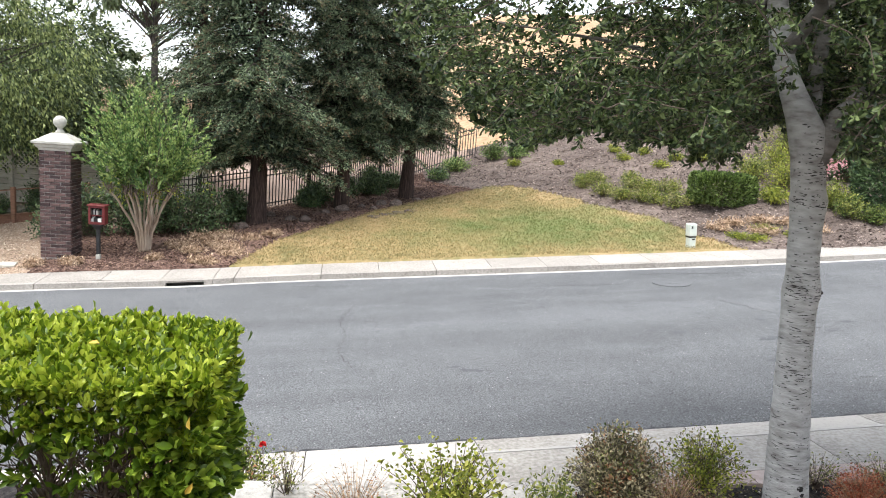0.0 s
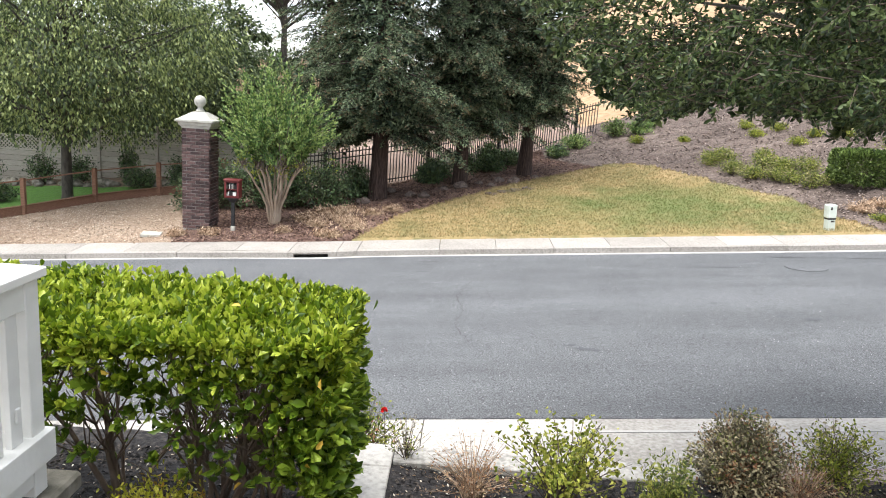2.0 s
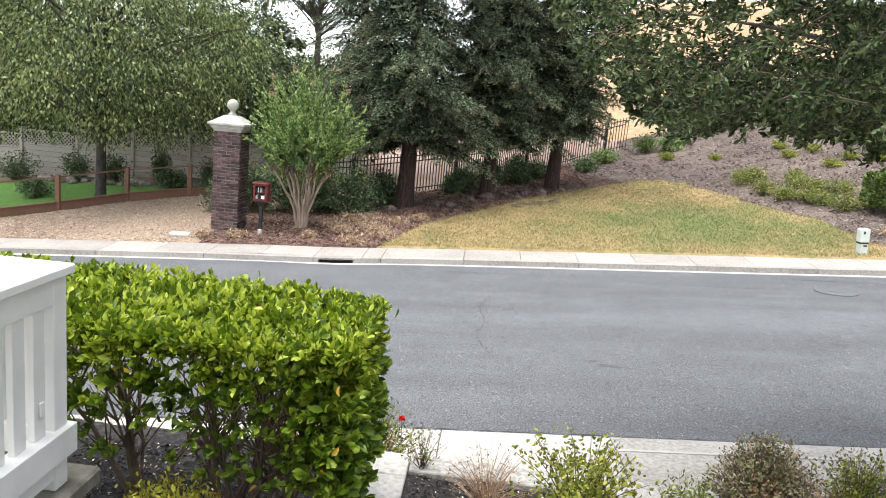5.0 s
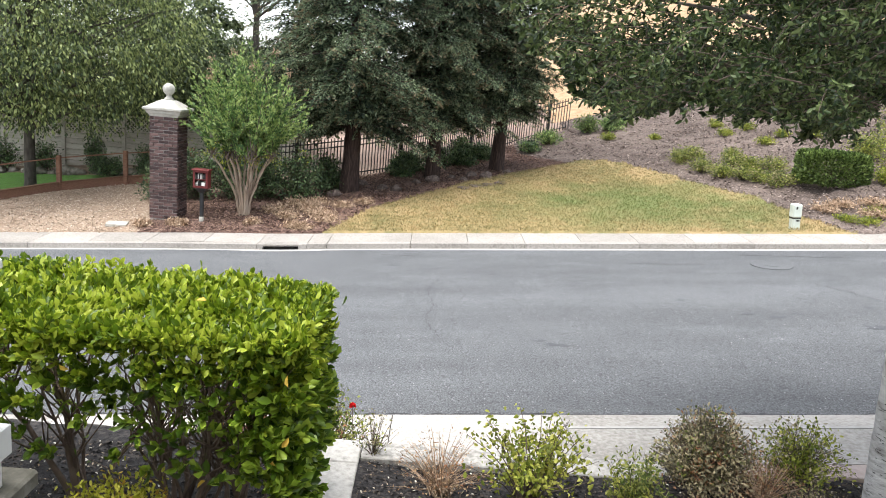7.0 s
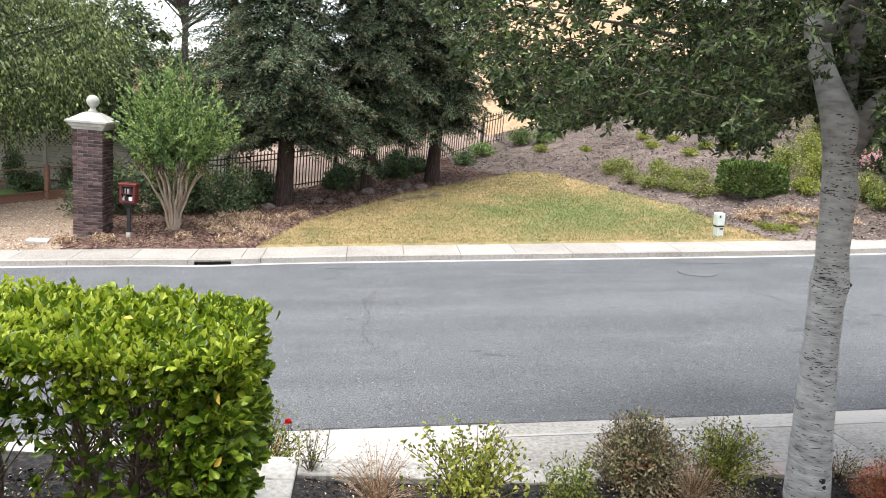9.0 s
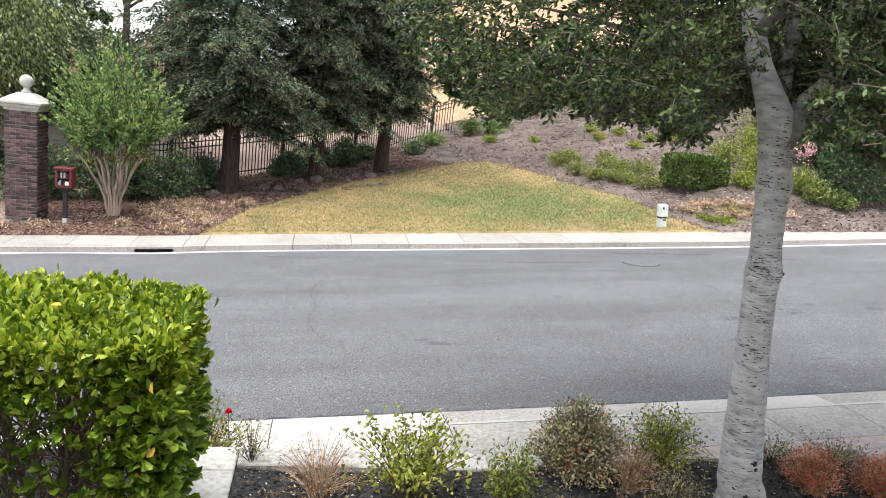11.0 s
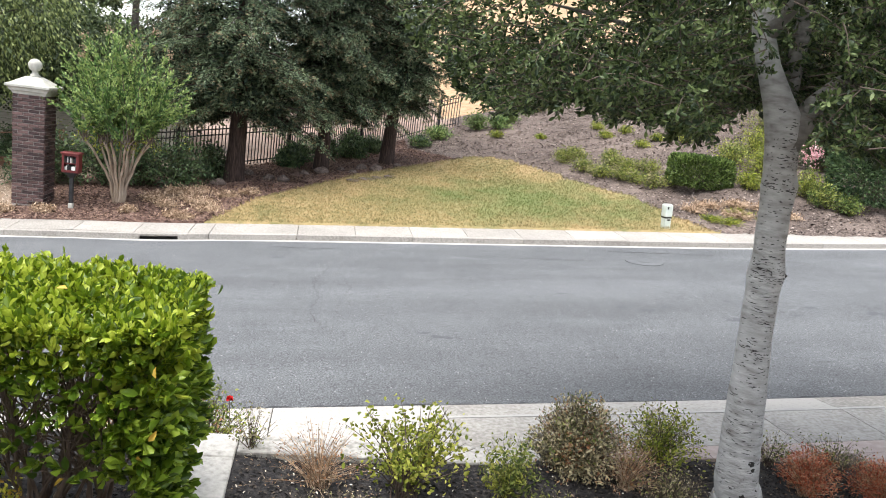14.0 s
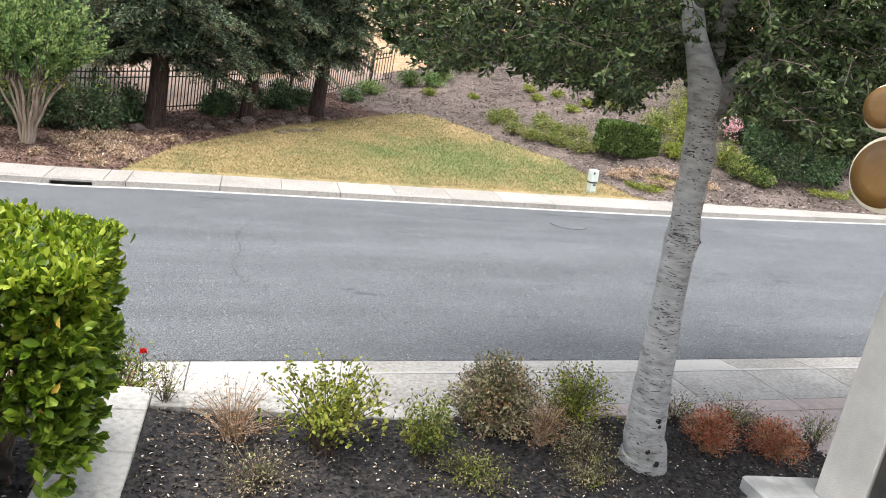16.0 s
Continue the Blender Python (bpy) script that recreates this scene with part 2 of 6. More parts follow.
def leaf_mat(name, colors, tr=0.3, rough=0.5, island=0.8, big=0.35, big_scale=1.2, spec=0.4):
    return material(name, colors, rough, 3.0, bump=0, island=island, translucent=tr, big=big, big_scale=big_scale, spec=spec)


L_HEDGE = leaf_mat("hedge_leaf", [(0.085, 0.145, 0.01), (0.24, 0.33, 0.018), (0.46, 0.53, 0.065)], 0.4, 0.36, spec=0.5)
# lower leaves' deeper green: older growth, plus the hedge's own shade in the colour
L_HEDGESHADED = leaf_mat("older_shaded_hedge_leaf", [(0.055, 0.105, 0.01), (0.145, 0.235, 0.018), (0.29, 0.39, 0.045)], 0.38, 0.34, spec=0.5)
L_OAK = leaf_mat("oak_leaf", [(0.014, 0.03, 0.008), (0.042, 0.073, 0.018), (0.14, 0.185, 0.065)], 0.2, 0.45)
L_REDWOOD = leaf_mat("redwood_needle", [(0.015, 0.03, 0.017), (0.07, 0.107, 0.058), (0.2, 0.255, 0.145)], 0.25, 0.75, big=0.7, big_scale=0.9)
L_REDTIP = leaf_mat("redwood_brown_tip", [(0.12, 0.1, 0.055), (0.22, 0.165, 0.09)], 0.1, 0.7)
L_BROAD = leaf_mat("pistache_leaf", [(0.035, 0.056, 0.02), (0.115, 0.16, 0.055), (0.28, 0.33, 0.12)], 0.3, 0.5, big=0.7, big_scale=0.5)
L_DARK = leaf_mat("dark_tree_leaf", [(0.025, 0.045, 0.018), (0.07, 0.105, 0.04), (0.14, 0.18, 0.075)], 0.2, 0.6, big=0.6)
L_CRAPE = leaf_mat("crape_leaf", [(0.07, 0.14, 0.04), (0.18, 0.29, 0.09), (0.36, 0.46, 0.15)], 0.3, 0.5, big=0.5)
L_BLOOM = leaf_mat("crape_bloom", [(0.3, 0.2, 0.13), (0.46, 0.33, 0.23)], 0.3, 0.7)
L_ROSE = leaf_mat("rose_leaf", [(0.14, 0.165, 0.022), (0.31, 0.335, 0.05), (0.48, 0.47, 0.1)], 0.35, 0.5)
L_OLIVE = leaf_mat("grey_olive_leaf", [(0.14, 0.125, 0.07), (0.32, 0.28, 0.155), (0.5, 0.43, 0.26)], 0.2, 0.6)
L_ORANGE = leaf_mat("orange_leaf", [(0.32, 0.07, 0.03), (0.6, 0.17, 0.085), (0.68, 0.32, 0.18)], 0.3, 0.6)
L_PALEORANGE = leaf_mat("faded_orange_leaf", [(0.26, 0.12, 0.06), (0.46, 0.24, 0.12), (0.52, 0.36, 0.2)], 0.3, 0.6)
L_SHRUB = leaf_mat("shrub_leaf", [(0.075, 0.11, 0.022), (0.19, 0.235, 0.05), (0.36, 0.38, 0.1)], 0.3, 0.6)
L_LIME = leaf_mat("lime_leaf", [(0.13, 0.17, 0.02), (0.26, 0.3, 0.035), (0.4, 0.42, 0.07)], 0.3, 0.6)
L_GOLDBUSH = leaf_mat("golden_leaf", [(0.3, 0.31, 0.02), (0.55, 0.53, 0.05), (0.7, 0.66, 0.12)], 0.35, 0.5)
L_BOX = leaf_mat("box_leaf", [(0.035, 0.06, 0.012), (0.085, 0.14, 0.03), (0.19, 0.26, 0.07)], 0.2, 0.5)
L_DEEP = leaf_mat("deep_green_leaf", [(0.024, 0.05, 0.022), (0.06, 0.11, 0.042), (0.13, 0.2, 0.08)], 0.15, 0.5)
L_GOLDLEAF = leaf_mat("yellowed_leaf", [(0.42, 0.26, 0.03), (0.6, 0.42, 0.07)], 0.3, 0.5)
L_RED = leaf_mat("red_petal", [(0.5, 0.01, 0.015), (0.65, 0.02, 0.02)], 0.2, 0.5)
L_PINK = leaf_mat("pink_petal", [(0.55, 0.25, 0.28), (0.75, 0.5, 0.5)], 0.3, 0.6)


# ---- building blocks ----
def link(name, verts, faces, mat, parent=None, label="", smooth=False):
    me = bpy.data.meshes.new(name)
    me.from_pydata([tuple(v) for v in verts], [], [tuple(q) for q in faces])
    me.materials.append(mat)
    if smooth:
        me.shade_smooth()
    ob = new(name, me)
    ob.parent = parent
    if label:
        ob["label"] = label
    return ob


def fast_link(name, verts, quads, mat, parent=None, label=""):
    """One mesh from arrays: verts (n, 3), quads (m, 4)."""
    me = bpy.data.meshes.new(name)
    me.vertices.add(len(verts))
    me.vertices.foreach_set("co", np.ascontiguousarray(verts, dtype=np.float32).ravel())
    k = quads.shape[1]
    me.loops.add(quads.size)
    me.loops.foreach_set("vertex_index", np.ascontiguousarray(quads, dtype=np.int32).ravel())
    me.polygons.add(len(quads))
    me.polygons.foreach_set("loop_start", np.arange(0, quads.size, k, dtype=np.int32))
    me.polygons.foreach_set("loop_total", np.full(len(quads), k, dtype=np.int32))
    me.update(calc_edges=True)
    me.materials.append(mat)
    ob = new(name, me)
    ob.parent = parent
    if label:
        ob["label"] = label
    return ob


def part(name, bm, mat, parent=None, label="", smooth=False):
    me = bpy.data.meshes.new(name)
    bm.to_mesh(me)
    bm.free()
    me.materials.append(mat)
    if smooth:
        me.shade_smooth()
    ob = new(name, me)
    ob.parent = parent
    if label:
        ob["label"] = label
    return ob


def empty(name, x, y, z, label, category, group="", rz=0.0):
    ob = new(name)
    ob.empty_display_size = 0.1
    ob.matrix_world = pose(x, y, z, 0, 0, rz)
    return tagged(ob, label, category, group)


def add_box(bm, x0, x1, y0, y1, z0, z1, bevel=0.0, m=None):
    r = bmesh.ops.create_cube(bm, size=1)
    vs = r["verts"]
    for v in vs:
        v.co = Vector((x0 + (v.co.x + 0.5) * (x1 - x0), y0 + (v.co.y + 0.5) * (y1 - y0), z0 + (v.co.z + 0.5) * (z1 - z0)))
    if bevel:
        es = {e for v in vs for e in v.link_edges}
        r = bmesh.ops.bevel(bm, geom=list(es), offset=bevel, segments=1, affect="EDGES")
        vs = list({v for q in r["faces"] for v in q.verts} | {v for v in vs if v.is_valid})
    if m is not None:
        bmesh.ops.transform(bm, matrix=m, verts=vs)
    return bm


def boxbm(*a, **k):
    return add_box(bmesh.new(), *a, **k)


def lathe(profile, n=24, square=False):
    """A turned form from (radius, height) pairs; square turns four-sided."""
    bm = bmesh.new()
    rings = []
    n = 4 if square else n
    for r, z in profile:
        k = r * math.sqrt(2) if square else r
        rings.append([bm.verts.new((k * math.cos(2 * math.pi * (i + (0.5 if square else 0)) / n), k * math.sin(2 * math.pi * (i + (0.5 if square else 0)) / n), z)) for i in range(n)])
    for a, b in zip(rings, rings[1:]):
        for i in range(n):
            bm.faces.new((a[i], a[(i + 1) % n], b[(i + 1) % n], b[i]))
    bm.faces.new(rings[0][::-1])
    bm.faces.new(rings[-1])
    return bm


def tubes(paths, sides=6):
    """Verts and quads of tapered tubes; each path is a list of (x, y, z, radius)."""
    V, F, o = [], [], 0
    for path in paths:
        pts = np.array([q[:3] for q in path], float)
        rad = [q[3] for q in path]
        d = np.gradient(pts, axis=0)
        d /= np.linalg.norm(d, axis=1)[:, None] + 1e-9
        ref = np.array([1.0, 0, 0]) if abs(d[0][0]) < 0.9 else np.array([0, 1.0, 0])
        for p, t, r in zip(pts, d, rad):
            u = np.cross(t, ref)
            u /= np.linalg.norm(u) + 1e-9
            w = np.cross(t, u)
            for i in range(sides):
                a = 2 * math.pi * i / sides
                V.append(p + r * (math.cos(a) * u + math.sin(a) * w))
        for k in range(len(path) - 1):
            for i in range(sides):
                j = (i + 1) % sides
                F.append((o + k * sides + i, o + k * sides + j, o + (k + 1) * sides + j, o + (k + 1) * sides + i))
        o += len(path) * sides
    return np.array(V), np.array(F)


def tube_part(name, paths, mat, parent=None, label="", sides=6):
    v, q = tubes(paths, sides)
    ob = fast_link(name, v, q, mat, parent, label)
    ob.data.shade_smooth()
    return ob


def leaf_part(name, pos, axis, size, width, mat, parent=None, label="", fold=0.25, fine=False, rng=None, up=None):
    """Leaves with a folded blade: pos (n, 3) the stalk ends, axis (n, 3) the way they point, size (n,) lengths."""
    n = len(pos)
    rng = rng or np.random.default_rng(1)
    a = axis / (np.linalg.norm(axis, axis=1)[:, None] + 1e-9)
    ref = rng.normal(size=(n, 3))
    if up is not None:
        ref = ref * (1 - up) + np.array([0, 0, 1.0]) * up * 2.5
    s = np.cross(a, ref)
    s /= np.linalg.norm(s, axis=1)[:, None] + 1e-9
    nrm = np.cross(s, a)
    L = size[:, None]
    w = L * width
    f = w * fold
    if fine:
        v = np.stack([pos, pos + a * L * 0.32 - s * w * 0.36 + nrm * f, pos + a * L * 0.7 - s * w * 0.46 + nrm * f, pos + a * L - nrm * f * 0.6,
                      pos + a * L * 0.7 + s * w * 0.46 + nrm * f, pos + a * L * 0.32 + s * w * 0.36 + nrm * f], axis=1).reshape(-1, 3)
        o = np.arange(n)[:, None] * 6
        quads = np.concatenate([o + np.array([[0, 3, 2, 1]]), o + np.array([[0, 5, 4, 3]])])
    else:
        v = np.stack([pos, pos + a * L * 0.5 - s * w * 0.5 + nrm * f, pos + a * L, pos + a * L * 0.5 + s * w * 0.5 + nrm * f], axis=1).reshape(-1, 3)
        o = np.arange(n)[:, None] * 4
        quads = o + np.array([[0, 3, 2, 1]])
    ob = fast_link(name, v, quads, mat, parent, label)
    ob["kind"] = "stuff"
    return ob


def unit(rng, n):
    d = rng.normal(size=(n, 3))
    return d / np.linalg.norm(d, axis=1)[:, None]


# ---- the lie of the land ----
GRADE = 0.082


def grade(x):
    return GRADE * x if abs(x) < 18 else math.copysign(GRADE * (18 + 30 * (1 - math.exp(-(abs(x) - 18) / 30))), x)


def smooth(a, b, x):
    u = min(1.0, max(0.0, (x - a) / (b - a)))
    return u * u * (3 - 2 * u)


def far_gutter(x):
    return 14.36 + 0.02 * max(0.0, x - 8) ** 1.5 - 0.15 * math.exp(-((x + 3.0) / 1.0) ** 2)


def near_edge(x):
    return 6.64 + 0.004 * max(0.0, x - 3) ** 2


def slope_land(x, y):
    """The land beyond the far pavement: lawn, the mulched bank to its right and the dry hill behind."""
    z = grade(x) + 0.13
    z += 0.07 * min(max(0.0, y - 15.7), 15)
    lx, ly = -6.8 / 12.762, 10.8 / 12.762
    s = min(max(0.0, (x - 9.0) * ly - (y - 16.2) * lx), max(0.0, (y - 15.4) * 1.1))
    s = min(s, 14 + 4 * math.tanh((s - 14) / 8) if s > 14 else s)
    z += 0.24 * (math.sqrt(s * s + 1) - 1)
    z += 9.0 * smooth(29, 80, y) * smooth(1, 15, x) + 3.0 * smooth(60, 300, y)
    return z


def bed_land(x, y):
    if x > 4.88:
        return grade(x) - 0.05
    return 0.455 + 0.02 * min(4.85 - y, 4.0) + 0.045 * min(max(0.0, x - 1.0), 6.0) - 0.05 * min(max(0.0, -x - 3), 8)


def land(x, y):
    if y > 15.5:
        return slope_land(x, y)
    if y > 6.2:
        return grade(x) - 0.12
    if y > 5.1:
        return grade(x) - 0.05 if x < 2.2 else grade(x) + 0.02
    return bed_land(x, y)


def inside(poly, x, y):
    r = False
    j = len(poly) - 1
    for i in range(len(poly)):
        xi, yi = poly[i]
        xj, yj = poly[j]
        if (yi > y) != (yj > y) and x < (xj - xi) * (y - yi) / (yj - yi) + xi:
            r = not r
        j = i
    return r


# ---- ground, road and pavements ----
def ground_sheet():
    xs = np.concatenate([-np.geomspace(1500, 20, 14), np.arange(-18, 18.1, 0.6), np.geomspace(20, 1500, 14)])
    ys = np.concatenate([-np.geomspace(1200, 10, 10), np.arange(-8, 5.0, 0.5), [5.05, 5.15, 6.15, 6.25, 15.4, 15.6], np.arange(16, 36, 0.6), np.geomspace(37, 1500, 26)])
    V = [(x, y, land(x, y) - 0.05) for y in ys for x in xs]
    nx = len(xs)
    F, mats = [], []
    for j in range(len(ys) - 1):
        for i in range(nx - 1):
            F.append((j * nx + i, j * nx + i + 1, (j + 1) * nx + i + 1, (j + 1) * nx + i))
            mats.append(0 if ys[j] < 15 or (xs[i] < -9 and ys[j] < 40) else (2 if xs[i] < 4.5 and ys[j] < 60 else 1))
    ob = link("ground", V, F, M_SOIL)
    ob.data.materials.append(M_DRYHILL)
    ob.data.materials.append(M_FIELD)
    ob.data.polygons.foreach_set("material_index", mats)
    ob.data.shade_smooth()
    return tagged(ob, "dry ground with golden grass hill behind the fence", "ground", kind="structure")


ground_sheet()

LAWN_LEFT = [(-2.3, 15.4), (-1.64, 17.6), (-0.5, 19.25), (1.27, 21.6), (2.7, 23.05), (4.0, 24.3), (4.9, 24.7)]
LAWN = LAWN_LEFT + [(5.6, 24.3), (6.36, 23.2), (6.96, 21.9), (7.5, 20.65), (8.06, 19.7), (8.5, 18.6), (8.85, 17.1), (9.3, 15.4)]
FENCE = [(-5.7, 20.0), (-4.2, 20.5), (-1.6, 22.8), (0.2, 25.0), (1.8, 27.3), (3.4, 28.5), (5.2, 29.0)]
LOW_FENCE = [(-14.6, 15.9), (-12.2, 17.6), (-11.4, 18.55), (-10.24, 20.0), (-8.8, 20.9), (-6.9, 21.6)]


def line_y(line, x):
    for (x0, y0), (x1, y1) in zip(line, line[1:]):
        if x0 <= x <= x1:
            return y0 + (y1 - y0) * (x - x0) / (x1 - x0)
    return line[0][1] if x < line[0][0] else line[-1][1]


def region(x, y):
    if inside(LAWN, x, y):
        return "lawn"
    if x < -6.35:
        if y < line_y(LOW_FENCE, x):
            return "gravel"
        return "turf" if y < 22.4 + 0.12 * (-11 - x) and x < -9.4 else "soil"
    if x < 5.0:
        if y < line_y(FENCE, x) + 0.1 and (x < -2 or not inside(LAWN, x, y)):
            s = (x - 9.0) * 0.846 + (y - 16.2) * 0.533
            return "hill" if s > 0.6 and x > 3 else "bed"
        return "field"
    return "hill"


def patches():
    x0, y0, st, nx, ny = -17.0, 15.45, 0.1, 470, 150
    zs = {}
    cells = {}
    for j in range(ny):
        for i in range(nx):
            x, y = x0 + (i + 0.5) * st, y0 + (j + 0.5) * st
            e = 0.25 * noise.noise((x * 1.3, y * 1.3, 3)) + 0.12 * noise.noise((x * 5, y * 5, 7))
            cells.setdefault(region(x + e * 0.5, y + e * 0.5), []).append((i, j))
    looks = {
        "lawn": ("lawn", M_LAWN, 0.05, "mown lawn with dry yellow and green patches", "lawn"),
        "bed": ("mulch_bed", M_REDMULCH, 0.03, "planting bed of dark red-brown bark mulch under redwoods", "planting bed"),
        "gravel": ("gravel_strip", M_GRAVEL, 0.03, "strip of tan gravel beside the brick pillar", "gravel"),
        "turf": ("green_lawn", M_TURF, 0.04, "bright green clipped lawn behind the low timber fence", "lawn"),
        "soil": ("garden_soil", M_SOIL, 0.0, "bare garden soil beside the green lawn", "soil"),
        "field": ("dry_field", M_FIELD, 0.0, "bare dry pinkish field behind the iron fence", "field"),
        "hill": ("mulch_bank", M_HILLMULCH, 0.03, "sloping bank covered with greyish bark mulch", "bank"),
    }
    for key, cs in cells.items():
        name, mat, dz, label, cat = looks[key]
        idx, V, F = {}, [], []
        for i, j in cs:
            q = []
            for a, b in ((i, j), (i + 1, j), (i + 1, j + 1), (i, j + 1)):
                if (a, b) not in idx:
                    x, y = x0 + a * st, y0 + b * st
                    x += 0.03 * noise.noise((x * 9, y * 9, 1))
                    y += 0.03 * noise.noise((x * 9, y * 9, 5)) if b else 0
                    rough = {"bed": 0.05, "hill": 0.07, "soil": 0.05}.get(key, 0.015)
                    idx[a, b] = len(V)
                    V.append((x, y, slope_land(x, y) - (0.06, 0.0)[min(b, 1)] + dz * 0.5 + rough * noise.noise((x * 2.2, y * 2.2, 9)) + 0.35 * rough * noise.noise((x * 9, y * 9, 2))))
                q.append(idx[a, b])
            F.append(q)
        tagged(link(name, V, F, mat, smooth=True), label, cat, kind="structure")
    return cells


CELLS = patches()


def strip(name, x0, x1, step, ya, yb, dz, mat, label, cat, crown=0.0):
    xs = np.arange(x0, x1 + 0.01, step)
    V, F = [], []
    n = 9
    for x in xs:
        for k in range(n):
            u = k / (n - 1)
            V.append((x, ya(x) + (yb(x) - ya(x)) * u, grade(x) + dz + crown * (1 - (2 * u - 1) ** 2)))
    for i in range(len(xs) - 1):
        for k in range(n - 1):
            F.append((i * n + k, (i + 1) * n + k, (i + 1) * n + k + 1, i * n + k + 1))
    return tagged(link(name, V, F, mat, smooth=True), label, cat, kind="structure")


strip("road", -70, 70, 0.5, near_edge, far_gutter, 0.0, M_ASPHALT, "grey worn asphalt street with hairline cracks", "road", 0.04)
strip("gutter", -70, 70, 0.5, far_gutter, lambda x: far_gutter(x) + 0.2, -0.012, M_GUTTER, "pale concrete gutter strip along the kerb", "gutter")


def prism(xa, xb, ya, yb, za, zb, lift):
    """A slab between two lines ya(x), yb(x), its top from za at ya to zb at yb over the street's grade, lift thick."""
    V = []
    for x in (xa, xb):
        g = grade(x)
        V += [(x, ya(x), g + za - lift), (x, yb(x), g + zb - lift), (x, yb(x), g + zb), (x, ya(x), g + za)]
    return V, [(0, 1, 2, 3), (7, 6, 5, 4), (0, 4, 5, 1), (1, 5, 6, 2), (2, 6, 7, 3), (3, 7, 4, 0)]


pavement = tagged(strip("pavement", -60, 60, 1.0, lambda x: far_gutter(x) + 0.26, lambda x: far_gutter(x) + 1.14, 0.03, M_MORTAR, "pale concrete pavement with scored joints and low kerb", "pavement"), kind="structure")
JOINTS = sorted([-0.36 + 1.17 * k for k in range(0, 16)] + [-2.05, -2.45, -3.45] + [-3.45 - 1.17 * k for k in range(1, 13)])
BIG = [-0.36 + 2.34 * k for k in range(0, 8)] + [-2.05, -2.45, -3.45] + [-3.45 - 2.34 * k for k in range(1, 7)]
BIG.sort()


def pavement_pieces():
    for a, b in zip(JOINTS, JOINTS[1:]):
        v, q = prism(a + 0.006, b - 0.006, lambda x: far_gutter(x) + 0.205 + 0.13, lambda x: far_gutter(x) + 1.16, 0.1, 0.13, 0.09)
        link("slab", v, q, M_CONCRETE, pavement)
    for a, b in zip(BIG, BIG[1:]):
        front = lambda x: far_gutter(x) + 0.19
        if a == -3.45:
            for c, d in ((a, -3.33), (-2.61, b)):
                v, q = prism(c, d, front, lambda x: far_gutter(x) + 0.333, 0.094, 0.1, 0.14)
                link("kerb", v, q, M_CONCRETE, pavement)
            v, q = prism(-3.33, -2.61, front, lambda x: far_gutter(x) + 0.333, 0.094, 0.1, 0.035)
            link("kerb_lintel", v, q, M_CONCRETE, pavement)
            v, q = prism(-3.36, -2.58, lambda x: far_gutter(x) + 0.31, lambda x: far_gutter(x) + 0.33, 0.06, 0.06, 0.12)
            link("drain_opening", v, q, M_DARKTRIM, pavement, "dark storm drain inlet")
            v, q = prism(-3.36, -2.58, lambda x: far_gutter(x) + 0.195, lambda x: far_gutter(x) + 0.32, -0.02, -0.03, 0.03)
            link("drain_floor", v, q, M_DARKTRIM, pavement)
            continue
        v, q = prism(a + 0.007, b - 0.007, front, lambda x: far_gutter(x) + 0.333, 0.094, 0.1, 0.13)
        link("kerb", v, q, M_CONCRETE, pavement)


near_pavement = strip("near_pavement", -60, 60, 1.0, lambda x: near_edge(x) - 1.9, near_edge, -0.03, M_MORTAR, "pale concrete pavement along the near side of the street", "pavement")


def near_pieces():
    js = [-16.22, -13.02, -9.82, -6.62, -3.42, -1.8, -0.22, 1.4, 2.6, 3.55, 4.52, 5.49, 6.45, 7.4, 8.4, 9.4, 10.4, 12.0, 13.6, 15.2, 16.8]
    for c, d in zip(js, js[1:]):
        g = 0.008
        apron = d > 2.3
        v, q = prism(c + g, d - 0.002, lambda x: near_edge(x) - (0.36 if apron else 0.42), lambda x: near_edge(x), 0.06 if apron else 0.07, 0.012, 0.09)
        link("rolled_kerb", v, q, M_WALK, near_pavement)
        if apron:
            v, q = prism(c + g, d - 0.002, lambda x: near_edge(x) - 0.423, lambda x: near_edge(x) - 0.366, 0.078, 0.07, 0.1)
            link("kerb_lip", v, q, M_GUTTER, near_pavement, "worn whitish kerb lip")
        v, q = prism(c + g, d - 0.002, lambda x: near_edge(x) - (1.13 if apron else 1.75), lambda x: near_edge(x) - 0.431, 0.1, 0.075, 0.1)
        link("slab", v, q, M_WALK, near_pavement)
        if apron:
            v, q = prism(c + g, d - 0.002, lambda x: near_edge(x) - 1.36, lambda x: near_edge(x) - 1.138, 0.105, 0.1, 0.1)
            link("ribbon", v, q, M_PINK, near_pavement, "pinkish concrete ribbon")
            if d < 4.9:
                v, q = prism(c + g, d - 0.002, lambda x: near_edge(x) - 1.8, lambda x: near_edge(x) - 1.368, 0.11, 0.105, 0.1)
                link("walk_slab", v, q, M_PINK, near_pavement)
    for a in (4.89, 6.4, 7.9):
        for b in (2.9, 4.1):
            v, q = prism(a, a + 1.49, lambda x: b, lambda x: min(b + 1.19, near_edge(x) - 1.368), 0.12, 0.108, 0.1)
            link("walk_slab", v, q, M_PINK, near_pavement, "pinkish concrete walkway slab")


